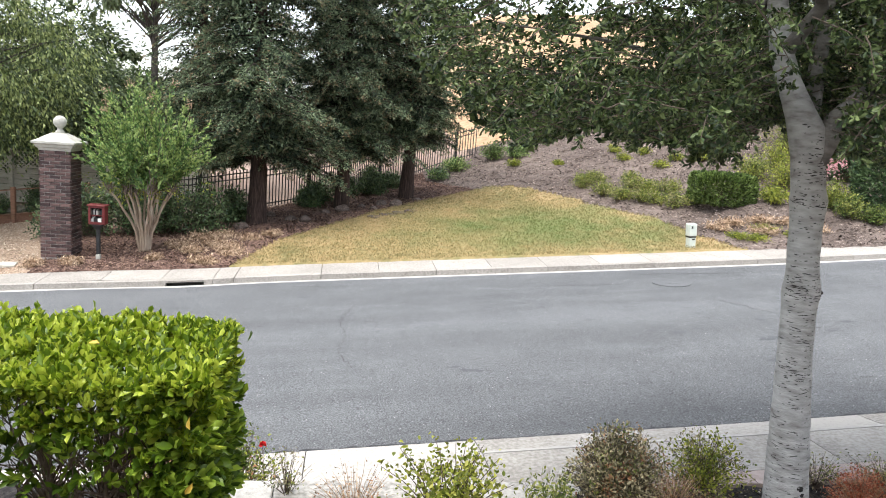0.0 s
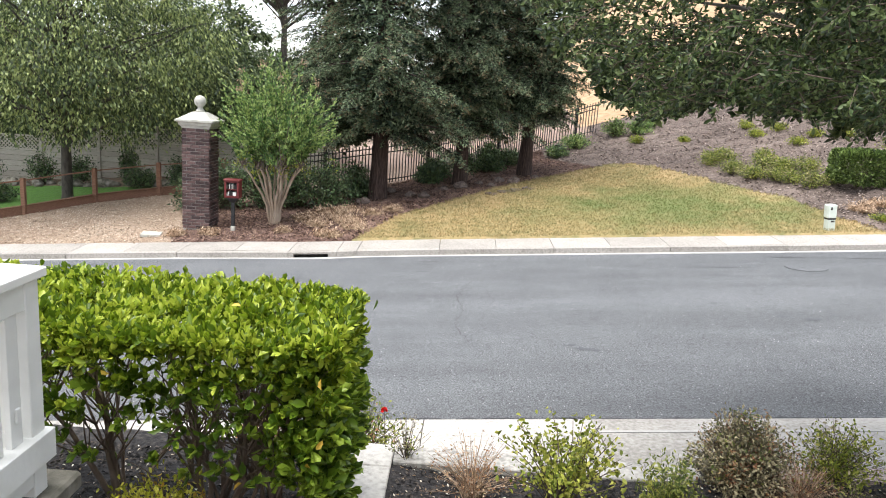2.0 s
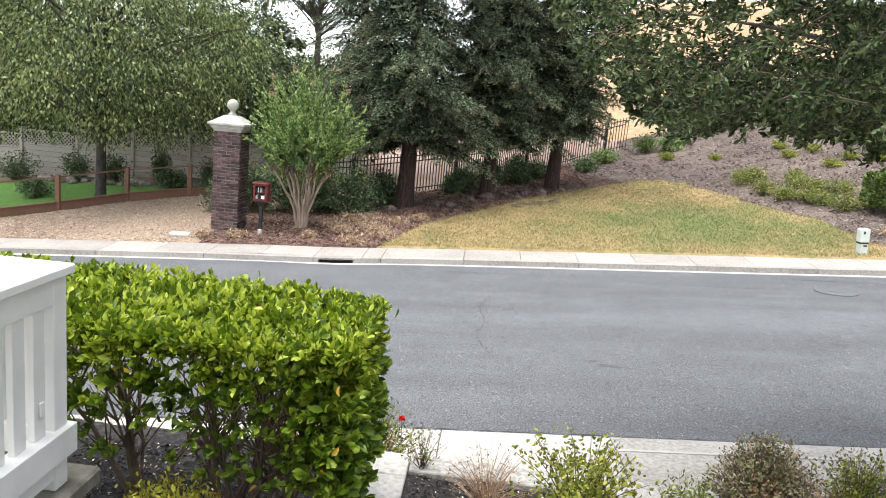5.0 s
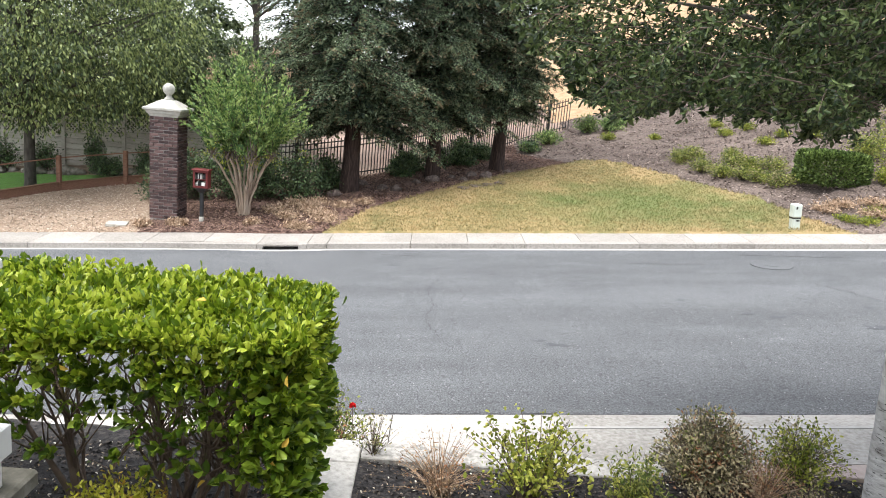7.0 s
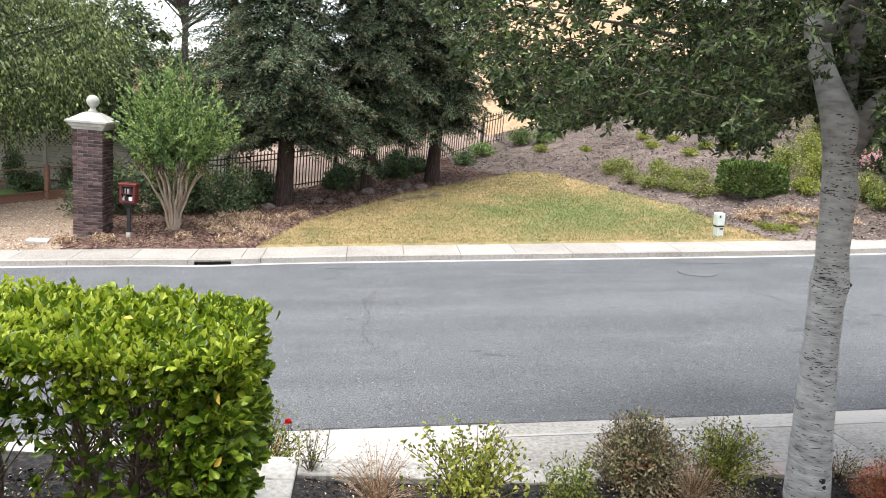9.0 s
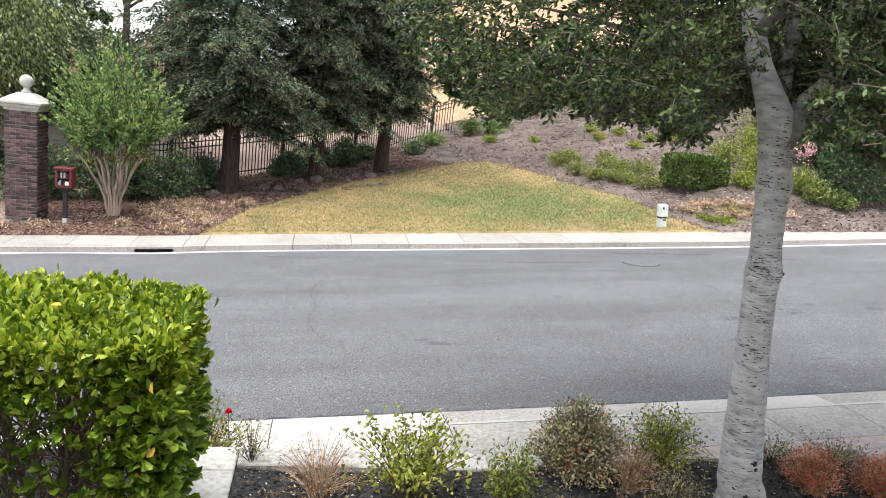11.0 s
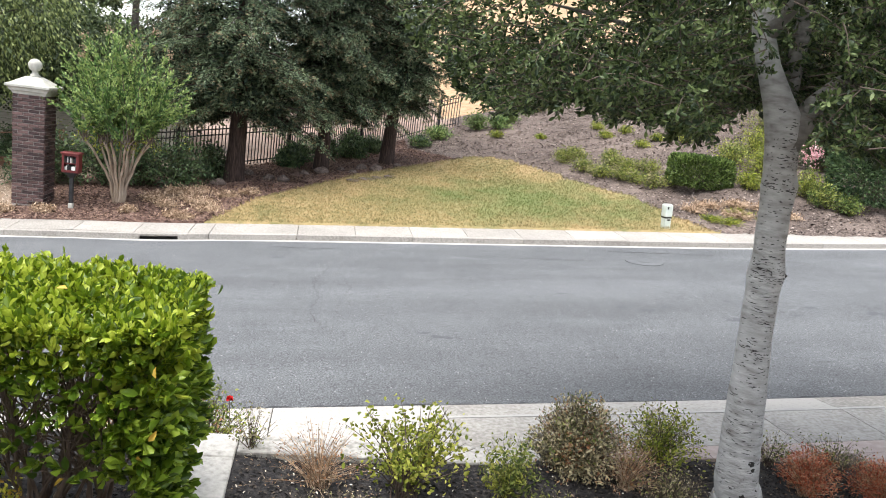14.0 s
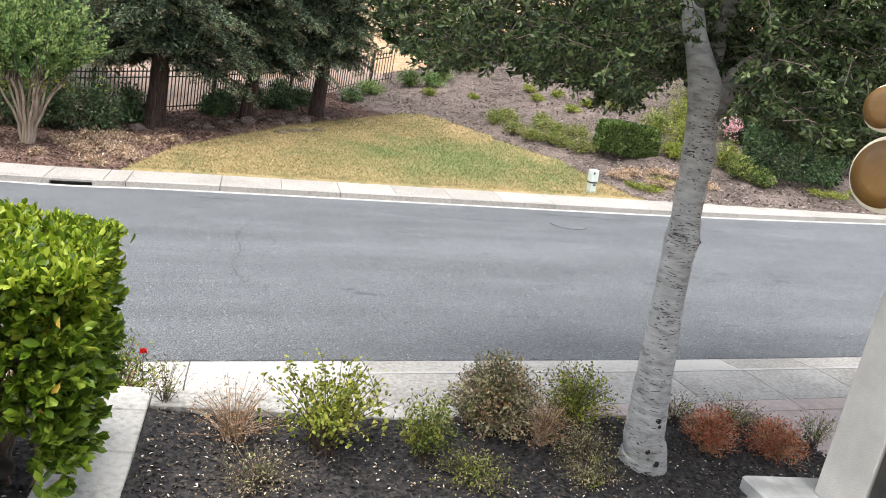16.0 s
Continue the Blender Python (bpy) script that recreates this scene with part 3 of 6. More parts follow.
def crack(pts, width, seed, name="road_crack"):
    rng = random.Random(seed)
    P = []
    for (x0, y0), (x1, y1) in zip(pts, pts[1:]):
        n = max(3, int(math.hypot(x1 - x0, y1 - y0) / 0.08))
        P += [(x0 + (x1 - x0) * k / n + rng.uniform(-0.03, 0.03), y0 + (y1 - y0) * k / n + rng.uniform(-0.03, 0.03)) for k in range(n)]
    V, F = [], []
    for i, (x, y) in enumerate(P):
        w = width * rng.uniform(0.4, 1.3)
        u = (y - near_edge(x)) / (far_gutter(x) - near_edge(x))
        z = grade(x) + 0.04 * (1 - (2 * u - 1) ** 2) + 0.005
        if abs(P[-1][1] - P[0][1]) > abs(P[-1][0] - P[0][0]):
            V += [(x - w, y, z), (x + w, y, z)]
        else:
            V += [(x, y - w * 1.4, z), (x, y + w * 1.4, z)]
        if i:
            F.append((2 * i - 2, 2 * i - 1, 2 * i + 1, 2 * i))
    tagged(link(name, V, F, M_CRACK), "thin dark crack in the street asphalt", "crack", kind="structure")


# bed, low walls and walkway on the near side
def near_bed():
    V, F = [], []
    xs, ys = np.arange(-6, 4.86, 0.1), np.arange(0.6, 5.16, 0.1)
    for y in ys:
        for x in xs:
            y = min(y, 4.9) if x > 2.0 else y
            V.append((x, y, bed_land(x, y) + 0.035 * noise.noise((x * 2, y * 2, 1)) + 0.02 * noise.noise((x * 8, y * 8, 4))))
    n = len(xs)
    for j in range(len(ys) - 1):
        for i in range(n - 1):
            F.append((j * n + i, j * n + i + 1, (j + 1) * n + i + 1, (j + 1) * n + i))
    tagged(link("planting_bed", V, F, M_DARKMULCH, smooth=True), "planting bed of black bark mulch with fallen leaves", "planting bed", kind="structure")


near_bed()


def low_wall():
    e = empty("garden_wall", 0, 0, 0, "low garden wall with pale concrete cap slabs", "garden wall")
    e["kind"] = "structure"
    part("wall_body", boxbm(-0.82, 1.85, 4.86, 5.04, -0.4, 0.4), M_STONE, e)
    part("wall_body", boxbm(-0.79, -0.42, 2.92, 4.86, -0.2, 0.4), M_STONE, e)
    for a, b in ((-0.37, 0.75), (0.757, 1.9)):
        part("cap_slab", boxbm(a, b, 4.82, 5.08, 0.4, 0.5, bevel=0.008), M_CAP, e)
    ys = [5.08, 4.74, 4.22, 3.5, 2.9]
    for b, a in zip(ys, ys[1:]):
        part("cap_slab", boxbm(-0.83, -0.378, a + 0.004, b - 0.004, 0.4, 0.5, bevel=0.008), M_CAP, e)
    return e


low_wall()


# ---- porch ----
def porch():
    e = empty("porch", 0, 0, 0, "raised porch with plain floor and ceiling", "porch")
    e["kind"] = "structure"
    part("porch_floor", boxbm(-6, 7, -4, 1.15, 0.2, 1.4), M_CONCRETE, e)
    part("porch_floor", boxbm(-6, -2.0, 1.15, 2.5, 0.2, 1.4), M_CONCRETE, e)
    part("porch_floor", boxbm(3.05, 7, 1.15, 2.5, 0.2, 1.4), M_CONCRETE, e)
    part("house_wall", boxbm(-6, 7, -4.2, -4.0, 0.2, 4.3), M_STUCCO, e)
    return e


porch()


def stone_ledge(name, x0, x1, y0, y1, top, label, mat=None):
    mat = mat or M_STONE
    e = empty(name, 0, 0, 0, label, "stone wall")
    rng = random.Random(5)
    part("core", boxbm(x0 + 0.09, x1 - 0.09, y0, y1 - 0.09, 0.2, top - 0.08), M_MORTAR, e)
    y = y0
    while y < y1 - 0.02:
        w = min(rng.uniform(0.5, 0.8), y1 - y)
        part("ledge_slab", boxbm(x0, x1, y + 0.004, y + w - 0.004, top - 0.085, top, bevel=0.014), mat, e)
        y += w
    z = 0.24
    while z < top - 0.1:
        h = min(rng.uniform(0.07, 0.16), top - 0.088 - z)
        for side in ("x0", "x1", "y1"):
            a, b = (y0, y1 - 0.03) if side != "y1" else (x0 + 0.05, x1 - 0.05)
            while a < b - 0.03:
                w = min(rng.uniform(0.14, 0.36), b - a)
                d = rng.uniform(0.03, 0.06)
                if side == "x1":
                    part("stone", boxbm(x1 - 0.1, x1 - d, a + 0.006, a + w - 0.006, z + 0.005, z + h - 0.005, bevel=0.012), mat, e)
                elif side == "x0":
                    part("stone", boxbm(x0 + d, x0 + 0.1, a + 0.006, a + w - 0.006, z + 0.005, z + h - 0.005, bevel=0.012), mat, e)
                else:
                    part("stone", boxbm(a + 0.006, a + w - 0.006, y1 - 0.1, y1 - d, z + 0.005, z + h - 0.005, bevel=0.012), mat, e)
                a += w
        z += h
    return e


stone_ledge("stone_wall", -2.05, -1.618, 1.0, 2.93, 1.36, "mossy stacked stone wall with flat ledge slabs")
stone_ledge("stone_pier", 2.66, 3.3, 1.9, 2.8, 1.37, "grey stone pier with flat cap under the porch column", M_PIER)


def railing():
    e = empty("porch_railing", -1.657, 2.79, 1.36, "white painted wooden porch railing with flat slats and wide cap", "railing")
    # side run towards the house, front run along the street
    part("cap_rail", boxbm(-0.3, 0, -2.2, 0, 0.925, 0.965, bevel=0.005), M_WHITE, e)
    part("cap_rail", boxbm(-2.6, -0.304, -0.3, 0, 0.925, 0.965, bevel=0.005), M_WHITE, e)
    part("top_rail", boxbm(-0.075, -0.03, -2.18, -0.03, 0.81, 0.925, bevel=0.003), M_WHITE, e)
    part("top_rail", boxbm(-2.6, -0.08, -0.075, -0.03, 0.81, 0.925, bevel=0.003), M_WHITE, e)
    part("bottom_rail", boxbm(-0.09, 0.005, -2.18, 0.0, 0.14, 0.27, bevel=0.003), M_WHITE, e)
    part("bottom_rail", boxbm(-2.6, -0.095, -0.09, 0.0, 0.14, 0.27, bevel=0.003), M_WHITE, e)
    part("sill", boxbm(-0.12, -0.03, -2.18, -0.06, 0.05, 0.14, bevel=0.003), M_WHITE, e)
    part("corner_post", boxbm(-0.115, -0.025, -0.115, -0.025, 0.0, 0.925, bevel=0.004), M_WHITE, e)
    y = -0.15
    while y > -2.1:
        part("slat", boxbm(-0.07, -0.042, y - 0.072, y, 0.27, 0.81, bevel=0.002), M_WHITE, e)
        y -= 0.125
    x = -0.15
    while x > -2.5:
        part("slat", boxbm(x - 0.072, x, -0.07, -0.042, 0.27, 0.81, bevel=0.002), M_WHITE, e)
        x -= 0.125
    part("latch", boxbm(-0.042, -0.03, -0.2, -0.17, 0.37, 0.43, bevel=0.004), M_WHITE, e)
    return e


railing()


def column():
    e = empty("porch_column", 2.98, 2.38, 1.37, "plain beige porch column with a dark strip beside it", "column")
    part("shaft", boxbm(0, 0.27, 0, 0.27, 0, 2.93, bevel=0.006), M_COLUMN, e)
    # added dark strip for the black edge along the shaft; not a known part
    part("downspout", boxbm(0.012, 0.1, -0.085, -0.004, 0, 2.93, bevel=0.008), M_DARKTRIM, e, "dark brown strip beside the column")
    return e


column()


def ornament():
    e = empty("hanging_ornament", 1.115, 1.03, 3.03, "brown wooden ornament of stacked discs with cream edges", "ornament")
    for name, r, z, t in (("large_disc", 0.066, 0.0, 0.022), ("small_disc", 0.04, 0.106, 0.02)):
        m = Matrix.Translation((-0.036 if z else 0.0, 0.009 if z else 0.0, z)) @ Matrix.Rotation(radians(-75), 4, "Z") @ Matrix.Rotation(radians(90), 4, "X")
        bm = lathe([(r * 0.9, -t / 2), (r, -t / 2 + 0.005), (r, t / 2 - 0.005), (r * 0.9, t / 2)], 40)
        bmesh.ops.transform(bm, matrix=m, verts=bm.verts)
        d = part(name, bm, M_CREAM, e, "", True)
        bm = lathe([(r * 0.86, t / 2 + 0.001), (r * 0.88, t / 2 + 0.005), (r * 0.5, t / 2 + 0.008), (r * 0.05, t / 2 + 0.008)], 40)
        bmesh.ops.transform(bm, matrix=m, verts=bm.verts)
        part("face", bm, M_CARVED, d, "brown varnished face", True)
    tube_part("cord", [[(0, 0, 0.14, 0.0025), (0, 0, 0.7, 0.0025), (0, 0, 1.2, 0.0025)]], M_DARKTRIM, e)
    tube_part("bracket_arm", [[(0, 0, 1.2, 0.01), (0.9, 0.65, 1.22, 0.012), (1.87, 1.36, 1.22, 0.014)]], M_IRON, e)
    return e


ornament()


# ---- street furniture across the road ----
def pillar():
    px, py, w = -6.15, 16.95, 0.64
    z0 = slope_land(px, py) + 0.02
    h = 2.33
    e = empty("gate_pillar", px, py, z0, "dark brick gate pillar with precast cap and ball finial", "pillar")
    k = w / 2 - 0.012
    part("core", boxbm(-k, k, -k, k, -0.2, h), M_MORTAR, e)
    a = w / 2 + 0.115
    part("cap", lathe([(w / 2 + 0.0, h), (w / 2 + 0.02, h + 0.05), (w / 2 + 0.05, h + 0.07), (w / 2 + 0.065, h + 0.12), (a, h + 0.15), (a, h + 0.19), (a - 0.06, h + 0.215), (0.2, h + 0.33), (0.13, h + 0.37)], square=True), M_PRECAST, e, "weathered precast stone cap")
    ball = [(0.105, h + 0.36), (0.1, h + 0.4), (0.06, h + 0.44), (0.06, h + 0.49), (0.08, h + 0.5)]
    ball += [(0.135 * math.cos(t), h + 0.61 + 0.135 * math.sin(t)) for t in np.linspace(-0.9, 1.5, 14)]
    part("ball_finial", lathe(ball, 24), M_PRECAST, e, "stone ball finial", True)
    rng = random.Random(3)
    course = h / 31
    mesh = {}
    for kind, L in (("stretcher", w / 3 - 0.014), ("half", w / 6 - 0.014)):
        bm = boxbm(-L / 2, L / 2, -0.045, 0.045, -course / 2 + 0.0068, course / 2 - 0.0068, bevel=0.004)
        me = bpy.data.meshes.new("brick")
        bm.to_mesh(me)
        bm.free()
        me.materials.append(M_BRICK)
        mesh[kind] = me
    for c in range(31):
        z = course * (c + 0.5)
        cells = [(-w / 3, "stretcher"), (0, "stretcher"), (w / 3, "stretcher")] if c % 2 else [(-w * 5 / 12, "half"), (-w / 6, "stretcher"), (w / 6, "stretcher"), (w * 5 / 12, "half")]
        proud = 0.012 if c in (8, 15, 22, 29) else 0.0
        for side in range(2):
            for u, kind in cells:
                b = new("brick", mesh[kind])
                b.parent = e
                d = w / 2 - 0.04 + proud + rng.uniform(-0.003, 0.004)
                if side == 0:
                    b.matrix_local = pose(u, -d, z, 0, 0, rng.uniform(-0.4, 0.4))
                else:
                    b.matrix_local = pose(d + 0.001, u, z, 0, 0, 90 + rng.uniform(-0.4, 0.4))
    return e


def book_box():
    x, y = -5.21, 16.45
    z = slope_land(x, y)
    e = empty("little_library", x, y, z + 0.14, "small dark red wooden book box on a black post", "book box")
    part("post", boxbm(-0.045, 0.045, -0.045, 0.045, -0.4, 0.66, bevel=0.004), M_BLACKWOOD, e, "black square post")
    part("post_foot", boxbm(-0.055, 0.055, -0.055, 0.055, -0.2, 0.0, bevel=0.006), M_PRECAST, e)
    part("bracket", lathe([(0.05, 0.56), (0.13, 0.66), (0.13, 0.68)], square=True), M_BLACKWOOD, e)
    bm = bmesh.new()
    add_box(bm, -0.21, 0.21, -0.14, -0.125 + 0.25, 0.68, 0.7)
    add_box(bm, -0.21, -0.19, -0.14, 0.125, 0.7, 1.08)
    add_box(bm, 0.19, 0.21, -0.14, 0.125, 0.7, 1.08)
    add_box(bm, -0.19, 0.19, 0.11, 0.125, 0.7, 1.08)
    body = part("box_body", bm, M_REDPAINT, e)
    part("roof", boxbm(-0.24, 0.24, -0.18, 0.15, 1.08, 1.115, bevel=0.008), M_REDPAINT, e)
    part("shelf", boxbm(-0.19, 0.19, -0.11, 0.11, 0.87, 0.885), M_REDPAINT, e)
    bm = bmesh.new()
    for a, b, c, d in ((-0.19, -0.15, 0.7, 1.08), (0.15, 0.19, 0.7, 1.08), (-0.15, 0.15, 0.7, 0.735), (-0.15, 0.15, 1.045, 1.08)):
        add_box(bm, a, b, -0.155, -0.142, c, d)
    part("door_frame", bm, M_REDPAINT, e)
    rng = random.Random(4)
    for zz in (0.702, 0.887):
        x = -0.17
        while x < 0.14:
            w = rng.uniform(0.018, 0.04)
            hh = rng.uniform(0.09, 0.135)
            part("book", boxbm(x, x + w - 0.002, -0.09, 0.06, zz, zz + hh, bevel=0.002), rng.choice([M_PAPER, M_BLACKWOOD, M_BLACKWOOD, M_FENCEWOOD, M_STONE]), e)
            x += w
    part("notice", boxbm(0.04, 0.13, -0.162, -0.156, 0.74, 0.82), M_PAPER, e, "small white notice")
    for ch in e.children:
        ch.scale = (0.8, 0.86, 0.98)
    return e


def pedestal():
    x, y = 8.1, 15.92
    z = slope_land(x, y)
    e = empty("utility_pedestal", x, y, z, "pale grey-green utility pedestal on the lawn edge", "utility box", rz=4)
    e.rotation_euler = (0, radians(-4.5), radians(4))
    part("base", boxbm(-0.085, 0.085, -0.085, 0.085, -0.1, 0.27, bevel=0.012), M_PALE, e)
    part("cover", boxbm(-0.098, 0.098, -0.098, 0.098, 0.285, 0.58, bevel=0.02), M_PALE, e)
    part("band", boxbm(-0.088, 0.088, -0.088, 0.088, 0.255, 0.29), M_DARKTRIM, e, "dark gap band")
    part("label_plate", boxbm(-0.05, -0.01, -0.102, -0.0985, 0.47, 0.53), M_DARKTRIM, e)
    part("label_plate", boxbm(-0.02, 0.06, -0.089, -0.0855, 0.2, 0.235), M_DARKTRIM, e)
    return e


pillar()
book_box()
pedestal()


def along(line, step):
    out, carry = [], 0.0
    for (x0, y0), (x1, y1) in zip(line, line[1:]):
        L = math.hypot(x1 - x0, y1 - y0)
        d = carry
        while d < L:
            out.append((x0 + (x1 - x0) * d / L, y0 + (y1 - y0) * d / L, math.degrees(math.atan2(y1 - y0, x1 - x0))))
            d += step
        carry = d - L
    return out


def iron_fence():
    e = empty("iron_fence", 0, 0, 0, "black wrought iron picket fence climbing the slope", "fence")
    bm = boxbm(-0.011, 0.011, -0.011, 0.011, 0, 1.2)
    me = bpy.data.meshes.new("picket")
    bm.to_mesh(me)
    bm.free()
    me.materials.append(M_IRON)
    for x, y, a in along(FENCE, 0.115):
        ob = new("picket", me)
        ob.parent = e
        ob.matrix_local = pose(x, y, slope_land(x, y) + 0.06, 0, 0, a)
    bm = boxbm(-0.04, 0.04, -0.04, 0.04, -0.2, 1.36, bevel=0.006)
    me = bpy.data.meshes.new("post")
    bm.to_mesh(me)
    bm.free()
    me.materials.append(M_IRON)
    posts = along(FENCE, 1.95)
    for x, y, a in posts:
        ob = new("post", me)
        ob.parent = e
        ob.matrix_local = pose(x, y, slope_land(x, y), 0, 0, a)
    pts = along(FENCE, 0.4)
    for z in (0.16, 1.0, 1.16):
        tube_part("rail", [[(x, y, slope_land(x, y) + z, 0.018) for x, y, a in pts]], M_IRON, e, sides=4)


iron_fence()


def timber_fence():
    e = empty("low_timber_fence", 0, 0, 0, "low brown timber fence with kickboard and thin top rail", "fence")
    posts = [(-12.95, 17.0), (-11.4, 18.55), (-10.24, 20.0), (-8.8, 20.9), (-7.1, 21.5)]
    for x, y in posts:
        z = slope_land(x, y)
        part("post", boxbm(x - 0.055, x + 0.055, y - 0.055, y + 0.055, z - 0.2, z + 0.98, bevel=0.008), M_REDWOODBOARD, e)
    pts = [(-15.0, 15.6)] + posts
    for (x0, y0), (x1, y1) in zip(pts, pts[1:]):
        for za, zb, w, name in ((-0.1, 0.24, 0.02, "kickboard"), (0.235, 0.262, 0.07, "kickboard_cap"), (0.9, 0.93, 0.02, "top_rail")):
            L = math.hypot(x1 - x0, y1 - y0)
            n = (-(y1 - y0) / L * w, (x1 - x0) / L * w)
            V = []
            for x, y in ((x0, y0), (x1, y1)):
                z = slope_land(x, y)
                V += [(x - n[0], y - n[1], z + za), (x + n[0], y + n[1], z + za), (x + n[0], y + n[1], z + zb), (x - n[0], y - n[1], z + zb)]
            link(name, V, [(0, 1, 2, 3), (7, 6, 5, 4), (0, 4, 5, 1), (1, 5, 6, 2), (2, 6, 7, 3), (3, 7, 4, 0)], M_REDWOODBOARD, e)


timber_fence()


def lattice_fence():
    e = empty("lattice_fence", 0, 0, 0, "grey board garden fence with lattice top", "fence")
    x0, n, w = -20.0, 8, 1.95
    for k in range(n + 1):
        x = x0 + k * w
        y = 24.2 + 0.02 * (x + 12)
        z = slope_land(x, y) - 0.1
        part("post", boxbm(x - 0.06, x + 0.06, y - 0.06, y + 0.06, z, z + 1.75, bevel=0.008), M_FENCEWOOD, e)
        part("post_cap", boxbm(x - 0.08, x + 0.08, y - 0.08, y + 0.08, z + 1.75, z + 1.79, bevel=0.006), M_FENCEWOOD, e)
        if k == n:
            break
        xm, xe = x + 0.062, x + w - 0.062
        zb = slope_land(x + w / 2, y) - 0.05
        for i in range(6):
            part("board", boxbm(xm, xe, y - 0.012, y + 0.012, zb + 0.18 * i + 0.004, zb + 0.18 * (i + 1) - 0.006, bevel=0.003), M_FENCEWOOD, e)
        part("rail", boxbm(xm, xe, y - 0.03, y + 0.03, zb + 1.085, zb + 1.14), M_FENCEWOOD, e)
        part("rail", boxbm(xm, xe, y - 0.03, y + 0.03, zb + 1.55, zb + 1.6), M_FENCEWOOD, e)
        bm = bmesh.new()
        za, zc = zb + 1.14, zb + 1.55
        hh = zc - za
        d = xm - hh
        while d < xe:
            for s in (1, -1):
                a0, a1 = max(d, xm), min(d + hh, xe)
                if a1 - a0 < 0.03:
                    continue
                if s == 1:
                    q = [(a0, za + a0 - d), (a1, za + a1 - d)]
                else:
                    q = [(a0, zc - (a0 - d)), (a1, zc - (a1 - d))]
                yy = y + 0.006 * s
                ps = [bm.verts.new((q[0][0], yy, q[0][1] - 0.024)), bm.verts.new((q[1][0], yy, q[1][1] - 0.024)), bm.verts.new((q[1][0], yy, q[1][1] + 0.024)), bm.verts.new((q[0][0], yy, q[0][1] + 0.024))]
                fc = bm.faces.new(ps)
                ex = bmesh.ops.extrude_face_region(bm, geom=[fc])
                bmesh.ops.translate(bm, vec=(0, 0.008 * s, 0), verts=[v for v in ex["geom"] if isinstance(v, bmesh.types.BMVert)])
            d += 0.13
        part("lattice", bm, M_FENCEWOOD, e, "pale diagonal lattice panel")


lattice_fence()


def neighbour_house():
    x, y = -27.0, 33.0
    z = slope_land(x, y)
    e = empty("neighbour_house", x, y, z, "tan stucco house with dark tiled roof behind trees", "house")
    part("wall", boxbm(-6, 7, -4, 4, -0.5, 5.0), M_STUCCO, e)
    bm = bmesh.new()
    ps = [bm.verts.new(c) for c in ((-6.7, -4.7, 4.9), (7.7, -4.7, 4.9), (7.7, 4.7, 4.9), (-6.7, 4.7, 4.9), (-3, 0, 7.0), (4, 0, 7.0))]
    for q in ((0, 1, 5, 4), (1, 2, 5), (2, 3, 4, 5), (3, 0, 4), (3, 2, 1, 0)):
        bm.faces.new([ps[i] for i in q])
    part("roof", bm, M_ROOF, e)
    for xx in (-3.5, 0.5, 4.3):
        w = part("window", boxbm(xx - 0.7, xx + 0.7, -4.05, -3.98, 2.9, 4.2), M_DARKTRIM, e)
        part("window_frame", boxbm(xx - 0.8, xx + 0.8, -4.08, -4.052, 4.2, 4.3), M_WHITE, w)


neighbour_house()


# ---- trees ----
def curve3(p0, p1, p2, n):
    t = np.linspace(0, 1, n)[:, None]
    return (1 - t) ** 2 * np.array(p0) + 2 * t * (1 - t) * np.array(p1) + t ** 2 * np.array(p2)


def with_radius(pts, r0, r1):
    n = len(pts)
    return [(*p, r0 + (r1 - r0) * i / (n - 1)) for i, p in enumerate(pts)]


